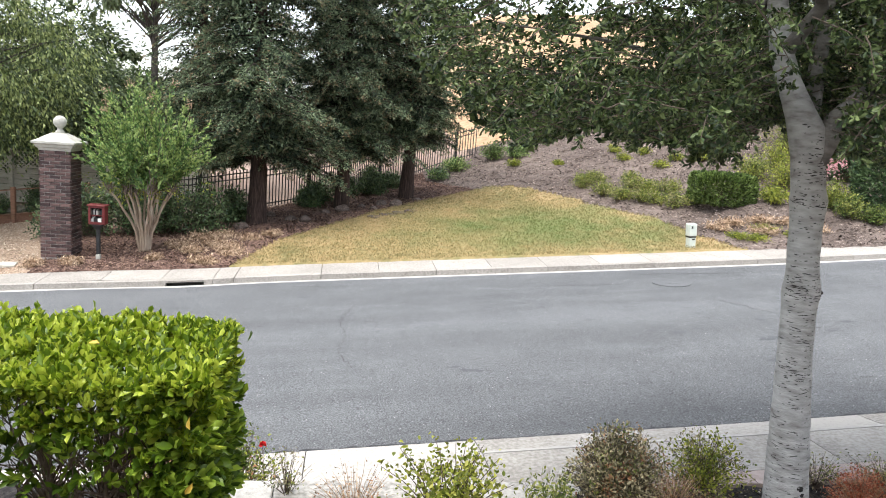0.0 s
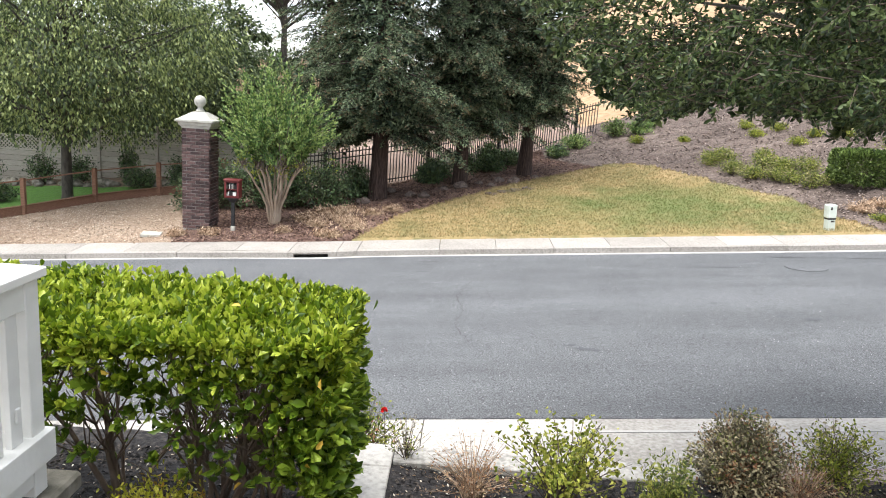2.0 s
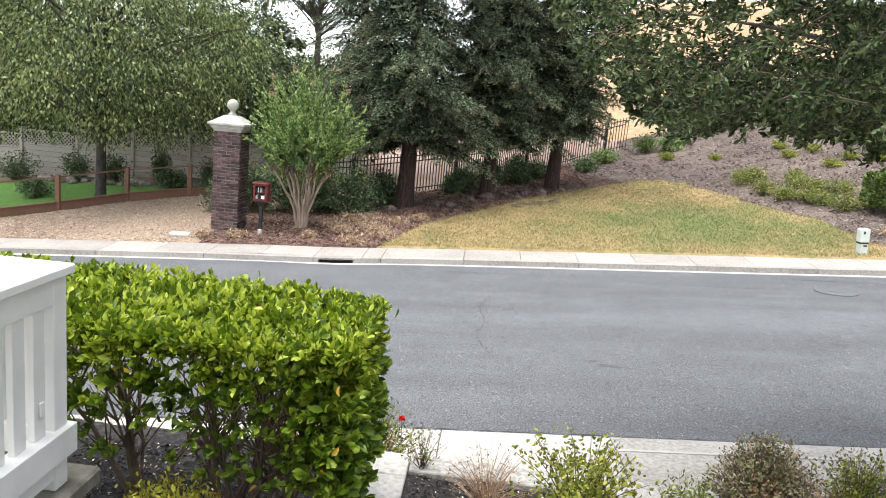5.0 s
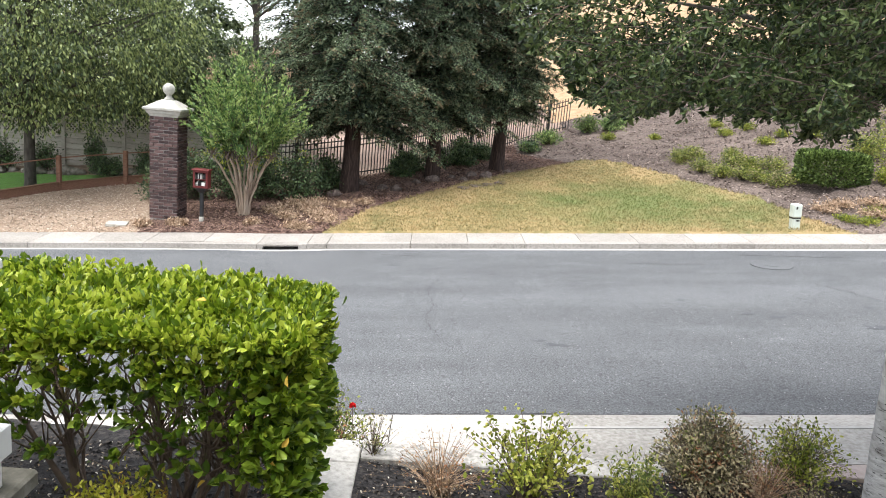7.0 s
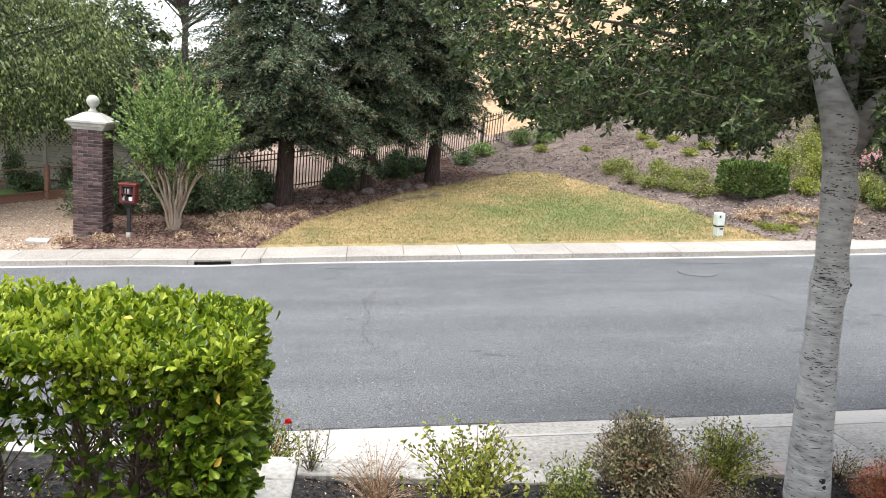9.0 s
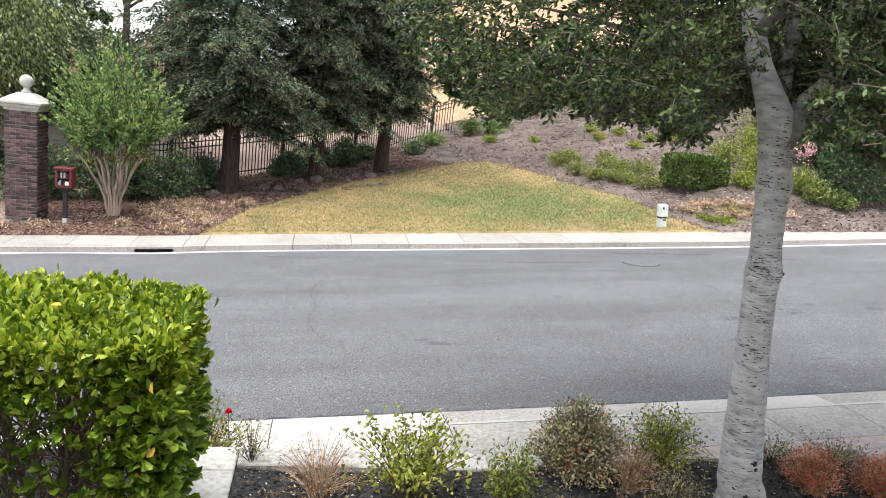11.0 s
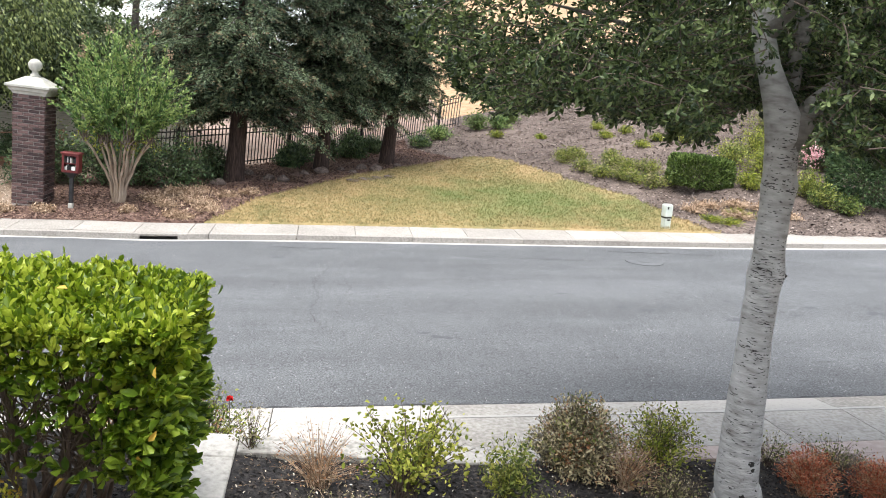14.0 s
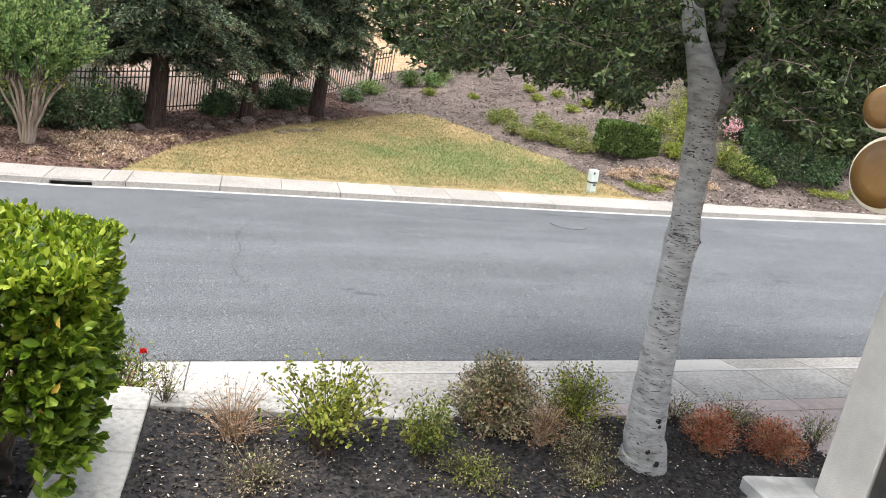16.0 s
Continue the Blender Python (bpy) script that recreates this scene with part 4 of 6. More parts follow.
def redwood(x, y, height, radius, clear, seed, n_branch, per, trunk_r=0.21):
    rng = np.random.default_rng(seed)
    z0 = slope_land(x, y)
    e = empty("redwood_tree", x, y, z0, "tall dark green redwood with brown furrowed trunk", "tree", "row of redwoods")
    tr = [(0.03 * math.sin(k), 0.03 * math.cos(k * 1.3), k * height / 12 - (0.15 if k == 0 else 0), trunk_r * (1.25 if k == 0 else 1) * (1 - 0.9 * k / 12)) for k in range(13)]
    tube_part("trunk", [tr], M_BARK_R, e, sides=14)
    limbs, P, A, S, tipP, tipA, tipS = [], [], [], [], [], [], []
    for b in range(n_branch):
        u = (b + rng.random()) / n_branch
        h = clear + (height - clear) * u ** 1.5
        az = rng.random() * 2 * math.pi
        lobe = 1 + 0.22 * math.sin(3 * az + 1.7 * h + seed) + 0.12 * math.sin(5 * az - 2.3 * h)
        L = radius * (1 - h / height) ** 0.55 * rng.uniform(0.62, 1.05) * lobe + 0.2
        if u < 0.2:
            L *= rng.uniform(0.55, 0.95)
        d = np.array([math.cos(az), math.sin(az), 0])
        side = np.array([-d[1], d[0], 0])
        fall = rng.uniform(0.05, 0.32)
        p0 = np.array([0, 0, h])
        p1 = p0 + d * L * 0.55 + np.array([0, 0, 0.1 * L])
        p2 = p0 + d * L + np.array([0, 0, -fall * L])
        limbs.append(with_radius(curve3(p0, p1, p2, 6), 0.01 + 0.011 * L, 0.004))
        nf = 7 + int(9 * L / radius)
        for k in range(nf):
            # one flat drooping frond of needles
            t = 0.2 + 0.8 * (k + rng.random()) / nf
            o = (1 - t) ** 2 * p0 + 2 * t * (1 - t) * p1 + t ** 2 * p2
            sg = 1 if k % 2 else -1
            ang = rng.uniform(0.1, 1.15) if t < 0.92 else rng.uniform(-0.3, 0.3)
            f = d * math.cos(ang) + side * sg * math.sin(ang) + np.array([0, 0, -rng.uniform(0.1, 0.75)])
            f /= np.linalg.norm(f)
            lat = np.cross(f, np.array([0, 0, 1.0]))
            lat /= np.linalg.norm(lat) + 1e-9
            lat = lat * rng.uniform(0.8, 1) + np.cross(lat, f) * rng.normal(0, 0.35)
            FL = rng.uniform(0.26, 0.55) * (0.6 + 0.4 * L / radius)
            n = per // (1 if h < 7.0 and d[1] < 0.55 else 3)
            q = rng.random(n) ** 0.8
            w = rng.uniform(-1, 1, n) * 0.34 * FL * (1.05 - q) ** 0.6
            base = o + f * (q * FL)[:, None] + lat * w[:, None] + rng.normal(0, 0.018, (n, 3))
            base[:, 2] -= 0.28 * q * q * FL + np.abs(w) * 0.3
            ax = f * rng.uniform(0.5, 1.1, n)[:, None] + lat * (np.sign(w) * rng.uniform(0.2, 1.0, n))[:, None] + rng.normal(0, 0.22, (n, 3))
            sz = rng.uniform(0.05, 0.105, n) * (1 if h < 7.0 else 1.6)
            brown = (q > 0.7) & (rng.random(n) < (0.4 if t > 0.7 else 0.15))
            P.append(base[~brown]); A.append(ax[~brown]); S.append(sz[~brown])
            tipP.append(base[brown]); tipA.append(ax[brown]); tipS.append(sz[brown])
    tube_part("limb", limbs, M_BARK_R, e, sides=4)
    leaf_part("crown", np.concatenate(P), np.concatenate(A), np.concatenate(S), 0.38, L_REDWOOD, e, fold=0.3, rng=rng, up=0.5)
    # shaded needles round the trunk close the crown
    n = 15000 if n_branch > 200 else 7000
    h = clear + 0.3 + (height - clear) * rng.random(n) ** 1.5 * 0.95
    az, q = rng.random(n) * 2 * math.pi, np.sqrt(rng.random(n)) * 0.62 * radius * (1 - h / height) ** 0.55
    leaf_part("inner_foliage", np.column_stack([np.cos(az) * q, np.sin(az) * q, h]), unit(rng, n), rng.uniform(0.1, 0.2, n), 0.34, L_REDWOOD, e, rng=rng)
    leaf_part("brown_foliage", np.concatenate(tipP), np.concatenate(tipA), np.concatenate(tipS), 0.34, L_REDTIP, e, rng=rng)
    return e


redwood(-2.3, 20.0, 13.0, 2.1, 1.72, 11, 340, 50, 0.235)
redwood(-0.05, 21.95, 13.5, 2.05, 1.8, 12, 340, 50, 0.205)
redwood(2.0, 23.5, 13.0, 2.0, 1.85, 13, 330, 50, 0.215)
redwood(-4.6, 24.6, 12.0, 1.7, 1.4, 14, 150, 38)
redwood(-0.06, 27.2, 14.0, 2.2, 2.2, 15, 110, 38)


def broad_tree(name, x, y, z0, height, spread, low, n_cluster, per, leaf, size, mat, bark, label, seed, trunk_r=0.16, fork=1.6, flat=0.75, droop=0.4):
    """A trunk, limbs that fork, and a crown of leafy clusters round their ends."""
    rng = np.random.default_rng(seed)
    e = empty(name, x, y, z0, label, "tree")
    top = height * 0.8
    tube_part("trunk", [[(0, 0, -0.2, trunk_r * 1.3), (0.02, 0.01, 0.15, trunk_r * 1.05), (0.05, -0.02, fork, trunk_r * 0.85), (0.1, 0.05, (fork + top) / 2, trunk_r * 0.5), (0.0, 0.1, top, 0.03)]], bark, e, sides=10)
    cl, limbs = [], []
    for k in range(n_cluster):
        while True:
            q = rng.uniform(-1, 1, 3)
            if 0.25 < np.linalg.norm(q) < 1:
                break
        c = np.array([q[0] * spread, q[1] * spread, low + (height - low) * (0.5 + 0.5 * q[2] * 1.0)])
        edge = math.hypot(q[0], q[1])
        c[2] += -droop * edge * 0.8
        cl.append(c)
    cl = np.array(cl)
    for c in cl[:: max(1, n_cluster // 70)]:
        st = np.array([0.03, 0, fork + (min(max(c[2] - 0.8, fork), top) - fork) * rng.uniform(0.3, 0.9)])
        mid = (st + c) / 2 + np.array([0, 0, 0.25])
        limbs.append(with_radius(curve3(st, mid, c, 5), 0.05, 0.008))
    tube_part("limb", limbs, bark, e, sides=5)
    n = n_cluster * per
    which = np.repeat(np.arange(n_cluster), per)
    wide = rng.uniform(0.45, 1.7, n_cluster)
    off = rng.normal(size=(n, 3)) * np.array([0.27, 0.27, 0.17]) * wide[which][:, None]
    # each cluster hangs outwards and down like a spray
    out = cl - np.array([0, 0, (low + height) / 2])
    out /= np.linalg.norm(out, axis=1)[:, None]
    along_spray = rng.uniform(0, 1, n)
    P = cl[which] + off + (out[which] * np.array([0.5, 0.5, 0.1]) + np.array([0, 0, -0.55 * droop])) * (along_spray * wide[which])[:, None]
    off = off + (out[which] * 0.25 + np.array([0, 0, -0.3 * droop]))
    keep = P[:, 2] > low - 0.7
    ax = off + rng.normal(0, 0.25, (n, 3)) + np.array([0, 0, -droop * 0.5])
    leaf_part("crown", P[keep], ax[keep], rng.uniform(0.55, 1.5, n)[keep] * leaf, size, mat, e, fold=0.25, rng=rng, up=0.4)
    return e


broad_tree("pistache_tree", -11.3, 20.45, slope_land(-11.3, 20.45), 8.6, 4.3, 2.25, 640, 112, 0.105, 0.42, L_BROAD, M_BARK_G, "leafy green pistache tree with drooping lower branches", 21, trunk_r=0.15, droop=0.9)
broad_tree("pistache_tree", -8.3, 25.5, slope_land(-8.3, 25.5), 4.6, 2.3, 1.9, 330, 95, 0.13, 0.44, L_DARK, M_BARK_G, "dark green leafy tree behind the lattice fence", 22, trunk_r=0.17, droop=0.5)
broad_tree("pistache_tree", -16.5, 25.5, slope_land(-16.5, 25.5), 9.0, 4.2, 2.0, 420, 95, 0.12, 0.42, L_BROAD, M_BARK_G, "large leafy green tree at the garden's back", 23, droop=0.5)
broad_tree("eucalyptus_tree", -10.5, 42.0, slope_land(-10.5, 42.0), 17.0, 6.0, 7.5, 150, 130, 0.26, 0.3, L_DARK, M_BARK_G, "tall open eucalyptus with bare grey limbs", 24, trunk_r=0.22, fork=4.5, droop=0.6)
broad_tree("background_tree", -17.0, 46.0, slope_land(-17, 46.0), 9.0, 5.0, 1.5, 150, 110, 0.28, 0.45, L_DARK, M_BARK_G, "distant dark green tree mass behind the gardens", 25)
broad_tree("background_tree", -8.0, 44.0, slope_land(-8.0, 44.0), 5.5, 4.0, 1.0, 130, 110, 0.26, 0.45, L_DARK, M_BARK_G, "distant dark green tree mass behind the gardens", 26)

# trees added to close the bright gaps behind the oak's crown with dark foliage
for i, (x, y, h, w) in enumerate(((19.5, 24.5, 6.5, 3.0), (15.5, 29.0, 5.5, 2.6), (24.5, 21.5, 7.0, 3.4), (21.0, 31.0, 7.0, 3.4))):
    broad_tree("backdrop_tree", x, y, slope_land(x, y), h, w, 1.2, 150, 50, 0.21, 0.42, L_DARK if i % 2 else L_BROAD, M_BARK_G, "leafy green backdrop tree added higher on the bank", 320 + i, trunk_r=0.13, fork=1.2)

for i, (x, y, h) in enumerate(((-20.5, 27.0, 3.4), (-18, 28.0, 3.0), (-15.5, 27.2, 3.2), (-13, 28.2, 2.8), (-11.0, 27.4, 3.0), (-8.8, 28.4, 2.6), (-6.6, 27.6, 2.6))):
    broad_tree("background_shrub", x, y, slope_land(x, y), h, 1.7, 0.3, 80, 50, 0.2, 0.45, L_DARK, M_BARK_G, "tall dark green shrub screening the garden fence", 300 + i, trunk_r=0.06, fork=0.5, droop=0.1)


def crape():
    rng = np.random.default_rng(31)
    x, y = -4.44, 17.2
    e = empty("crape_myrtle", x, y, slope_land(x, y), "vase-shaped crape myrtle with pale bare stems and faded blooms", "shrub tree")
    stems, P, A, S, bP, bA = [], [], [], [], [], []
    for k in range(15):
        az = 2 * math.pi * k / 15 + rng.uniform(-0.2, 0.2)
        d = np.array([math.cos(az), math.sin(az), 0])
        r = rng.uniform(0.3, 0.85)
        s = with_radius(curve3(d * 0.09 + np.array([0, 0, -0.05]), d * 0.16 + np.array([0, 0, 0.7]), d * r + np.array([0, 0, 1.4]), 7), 0.036, 0.022)
        stems.append([(q[0] + 0.015 * math.sin(9 * q[2] + k), q[1] + 0.015 * math.cos(8 * q[2] + k), q[2], q[3]) for q in s])
    for s in stems:
        tube_part("stem", [s], M_BARK_C, e, sides=7)
    shoots = []
    for k in range(165):
        s = stems[k % 15]
        az = rng.random() * 2 * math.pi
        out = rng.random() ** 0.55
        p0 = np.array(s[-1][:3]) + rng.normal(0, 0.05, 3)
        reach = rng.uniform(0.72, 1.06)
        lean = 1.38 * out
        top = np.array([math.cos(az) * 1.62 * math.sin(lean) * reach, math.sin(az) * 1.45 * math.sin(lean) * reach, 1.35 + (2.45 * math.cos(lean) ** 0.8 + 0.1) * reach])
        if top[2] > 3.1:
            top[2] *= rng.uniform(0.9, 1.05)
        mid = p0 + (top - p0) * np.array([0.42, 0.42, 0.55])
        c = curve3(p0, mid, top, 7)
        shoots.append(with_radius(c, 0.011, 0.003))
        n = 120
        t = rng.uniform(0.12, 1.0, n)[:, None]
        b = (1 - t) ** 2 * p0 + 2 * t * (1 - t) * mid + t ** 2 * top
        dirn = (top - mid) / np.linalg.norm(top - mid)
        ax = unit(rng, n) * 0.85 + dirn * 1.0 + np.array([0, 0, 0.15])
        P.append(b + unit(rng, n) * 0.02); A.append(ax); S.append(rng.uniform(0.075, 0.14, n) * (1.1 - 0.35 * t[:, 0]))
        if top[2] > 2.6 and rng.random() < 0.09:
            m = 30
            bP.append(top + rng.normal(0, 0.045, (m, 3)) + dirn * 0.05); bA.append(unit(rng, m))
    tube_part("shoot", shoots, M_TWIG, e, sides=4)
    leaf_part("foliage", np.concatenate(P), np.concatenate(A), np.concatenate(S), 0.46, L_CRAPE, e, rng=rng)
    bP = np.concatenate(bP)
    leaf_part("bloom", bP, np.concatenate(bA), np.full(len(bP), 0.05), 0.6, L_BLOOM, e, "faded pinkish blooms", rng=rng)
    P = []
    for k in range(60):
        c = np.array([rng.normal(0, 0.45), rng.normal(0, 0.4), rng.uniform(1.25, 1.6)])
        P.append(c + rng.normal(0, 0.09, (14, 3)))
    P = np.concatenate(P)
    leaf_part("dry_foliage", P, unit(rng, len(P)), np.full(len(P), 0.07), 0.45, L_LIME, e, "yellowing lower leaves", rng=rng)


crape()

OAK_LOW = [(0.2, 3.72), (0.41, 3.5), (0.7, 3.32), (0.9, 3.1), (1.11, 3.03), (1.34, 3.14), (1.54, 3.18), (1.77, 3.08), (1.97, 3.13), (2.35, 3.05), (2.52, 3.25), (2.78, 3.32), (3.14, 3.16), (3.6, 3.05), (4.2, 3.0), (6.2, 3.2)]


def oak():
    rng = np.random.default_rng(41)
    bx, by = 3.12, 4.2
    bz = bed_land(bx, by)
    e = empty("street_oak", bx, by, bz, "broadleaf evergreen tree with smooth pale scarred trunk", "tree")
    trunk = [(3.13, 4.24, bz - 0.15, 0.25), (3.12, 4.23, bz, 0.215), (3.1, 4.21, bz + 0.12, 0.19), (3.055, 4.2, 0.78, 0.172), (3.01, 4.2, 1.22, 0.152), (2.985, 4.2, 1.5, 0.138), (2.955, 4.2, 1.8, 0.127), (2.935, 4.2, 2.1, 0.122), (2.93, 4.2, 2.22, 0.131), (2.93, 4.2, 2.26, 0.137), (2.925, 4.2, 2.33, 0.124), (2.905, 4.2, 2.5, 0.113), (2.895, 4.2, 2.66, 0.114), (2.888, 4.2, 2.78, 0.122), (2.885, 4.2, 2.83, 0.131), (2.87, 4.2, 2.9, 0.119), (2.845, 4.2, 3.05, 0.118), (2.835, 4.2, 3.13, 0.124), (2.8, 4.2, 3.25, 0.126), (2.74, 4.2, 3.36, 0.1), (2.65, 4.21, 3.53, 0.083), (2.575, 4.22, 3.71, 0.078), (2.53, 4.26, 4.0, 0.07), (2.45, 4.35, 4.6, 0.055), (2.4, 4.4, 5.4, 0.03)]
    fine = []
    for a, b in zip(trunk, trunk[1:]):
        for k in range(5):
            q = [a[i] + (b[i] - a[i]) * k / 5 for i in range(4)]
            q[0] -= 0.015
            q[3] *= 0.84 + 0.012 * math.sin(q[2] * 23) + 0.03 * noise.noise((0, 0, q[2] * 6))
            fine.append(tuple(q))
    T = lambda q: (q[0] - bx, q[1] - by, q[2] - bz, q[3])
    tube_part("trunk", [[T(q) for q in fine]], M_BARK_W, e, sides=20)
    lim = [
        [(2.84, 4.2, 3.08, 0.1), (2.91, 4.19, 3.23, 0.088), (2.975, 4.19, 3.34, 0.066), (3.06, 4.2, 3.44, 0.05), (3.19, 4.22, 3.55, 0.042), (3.6, 4.3, 3.85, 0.035), (4.2, 4.5, 4.5, 0.025)],
        [(2.84, 4.27, 3.15, 0.075), (2.88, 4.33, 3.4, 0.058), (2.93, 4.4, 3.9, 0.05), (3.0, 4.5, 4.9, 0.03)],
        [(2.66, 4.25, 3.55, 0.038), (2.3, 4.5, 3.6, 0.024), (1.7, 4.7, 3.74, 0.014), (0.9, 4.6, 3.78, 0.006)],
        [(2.5, 4.3, 4.0, 0.06), (2.2, 4.8, 4.2, 0.04), (1.6, 5.4, 4.3, 0.02)],
        [(2.6, 4.25, 3.7, 0.05), (2.5, 3.8, 3.9, 0.035), (2.2, 3.4, 4.0, 0.02)],
        [(3.3, 4.2, 3.9, 0.05), (3.9, 4.8, 4.2, 0.035), (4.6, 5.4, 4.4, 0.02)],
    ]
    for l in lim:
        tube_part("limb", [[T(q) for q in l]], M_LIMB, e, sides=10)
    # branch scars and knots
    for x, z, s in ((3.03, 0.98, 0.03), (3.045, 0.94, 0.022), (3.11, 0.78, 0.018), (3.01, 0.74, 0.025), (3.09, 0.66, 0.032), (3.0, 2.27, 0.02), (2.9, 3.22, 0.02)):
        rr = np.interp(z, [q[2] for q in fine], [q[3] for q in fine])
        cx = np.interp(z, [q[2] for q in fine], [q[0] for q in fine])
        bm = bmesh.new()
        bmesh.ops.create_icosphere(bm, subdivisions=2, radius=1)
        for v in bm.verts:
            v.co *= 1 + 0.7 * noise.noise(v.co * 1.7 + Vector((x * 9, z * 9, 0)))
        off = max(-rr * 0.9, min(rr * 0.9, x - cx))
        m = Matrix.Translation((cx + off - bx, 4.2 - math.sqrt(max(rr * rr - off * off, 0)) * 0.985 - by, z - bz)) @ Matrix.Diagonal((s * 0.75, s * 0.12, s * 0.6, 1))
        bmesh.ops.transform(bm, matrix=m, verts=bm.verts)
        part("bark_scar", bm, M_KNOT, e, "dark branch scar", True)
    # short dark slits and rings in the bark
    zs, xs, rs = [q[2] for q in fine], [q[0] for q in fine], [q[3] for q in fine]
    V, F = [], []
    for k in range(800):
        z = rng.uniform(bz + 0.02, 3.3)
        if rng.random() < 0.3:
            z = rng.choice([2.26, 2.81, 2.85, 1.75, 2.3, 3.0, 3.15]) + rng.normal(0, 0.03)
        a0 = rng.uniform(math.pi, 2 * math.pi)
        cx, r = np.interp(z, zs, xs), np.interp(z, zs, rs) * 1.004
        ln, th = rng.uniform(0.006, 0.03) if rng.random() < 0.8 else rng.uniform(0.03, 0.08), rng.uniform(0.0012, 0.0035)
        o = len(V)
        tilt = rng.normal(0, 0.12)
        for j in range(4):
            u = j / 3 - 0.5
            an = a0 + u * ln / r
            w = th * (1 - (2 * u) ** 2 * 0.8)
            for sgn in (-1, 1):
                V.append((cx + r * math.cos(an) - bx, 4.2 + r * math.sin(an) - by, z - bz + sgn * w + tilt * u * ln))
            if j:
                F.append((o + 2 * j - 2, o + 2 * j, o + 2 * j + 1, o + 2 * j - 1))
    slit = link("bark_slit", V, F, M_KNOT, e)
    slit["kind"] = "stuff"
    lx, lz = [q[0] for q in OAK_LOW], [q[1] for q in OAK_LOW]
    P, A, S, tw = [], [], [], []
    made = 0
    while made < 8300:
        q = rng.uniform(-1, 1, 3)
        if np.linalg.norm(q) > 1:
            continue
        c = np.array([3.6 + 3.4 * q[0], 4.6 + 2.3 * q[1], 4.6 + 1.9 * q[2]])
        if rng.random() < 0.7:
            c[2] = rng.uniform(3.0, 4.55)
            if rng.random() < 0.34:
                c[0] = rng.uniform(3.1, 6.6)
        low = np.interp(c[0] * 4.3 / max(c[1], 2.4), lx, lz)
        low = 3.1 + (low - 3.1) * c[1] / 4.3
        if rng.random() < 0.42:
            c[2] = low + abs(rng.normal(0, 0.28)) + 0.05
        if c[2] < low + 0.03 or c[1] < 2.5 or c[2] > 6.3:
            continue
        if math.hypot(c[0], c[1]) < 2.6:
            continue
        ray = c[0] * 4.2 / c[1]
        if c[1] < 4.3 and c[2] < 4.0 and 2.42 < ray < 3.08 and rng.random() < (0.93 if c[2] < 3.5 else 0.55):
            continue
        made += 1
        d = np.array([c[0] - 2.8, c[1] - 4.3, 0.0])
        d = d / (np.linalg.norm(d) + 1e-6) + rng.normal(0, 0.55, 3)
        d[2] = rng.uniform(-0.55, 0.35)
        d /= np.linalg.norm(d)
        L = rng.uniform(0.18, 0.34)
        p0, p2 = c - d * L * 0.5, c + d * L * 0.5 + np.array([0, 0, -0.04])
        if c[1] < 5.0 and c[2] < 4.2:
            tw.append([(*p0, 0.004), (*c, 0.003), (*p2, 0.0015)])
        n = 38 if c[1] < 5.0 and c[2] < 4.2 else 11
        t = rng.random(n) ** 0.7
        b = p0 + (p2 - p0) * t[:, None] + unit(rng, n) * 0.012
        ax = unit(rng, n) + d * 0.9
        P.append(b); A.append(ax); S.append(rng.uniform(0.024, 0.045, n))
    o = np.array([bx, by, bz])
    tube_part("twig_work", [[(q[0] - bx, q[1] - by, q[2] - bz, q[3]) for q in w] for w in tw], M_TWIG, e, sides=3)
    P, A, S = np.concatenate(P), np.concatenate(A), np.concatenate(S)
    near = (P[:, 1] < 4.9) & (P[:, 2] < 4.15) & (P[:, 0] < 4.8)
    leaf_part("crown", P[near] - o, A[near], S[near], 0.42, L_OAK, e, fold=0.18, fine=True, rng=rng)
    leaf_part("upper_crown", P[~near] - o, A[~near], S[~near] * 1.9, 0.46, L_OAK, e, fold=0.18, rng=rng)
    # the dense top of the crown, above the eye's reach, that keeps the lower boughs in shade
    d = unit(rng, 36000)
    q = np.array([3.9, 3.9, 4.7]) + d * np.array([3.3, 2.4, 2.2]) * (rng.random(36000) ** 0.4)[:, None]
    q = q[q[:, 2] > 4.15 + 0.25 * np.abs(q[:, 1] - 4.2)]
    leaf_part("crown_top", q - o, unit(rng, len(q)), rng.uniform(0.07, 0.12, len(q)), 0.5, L_OAK, e, fold=0.18, rng=rng, up=0.3)


oak()


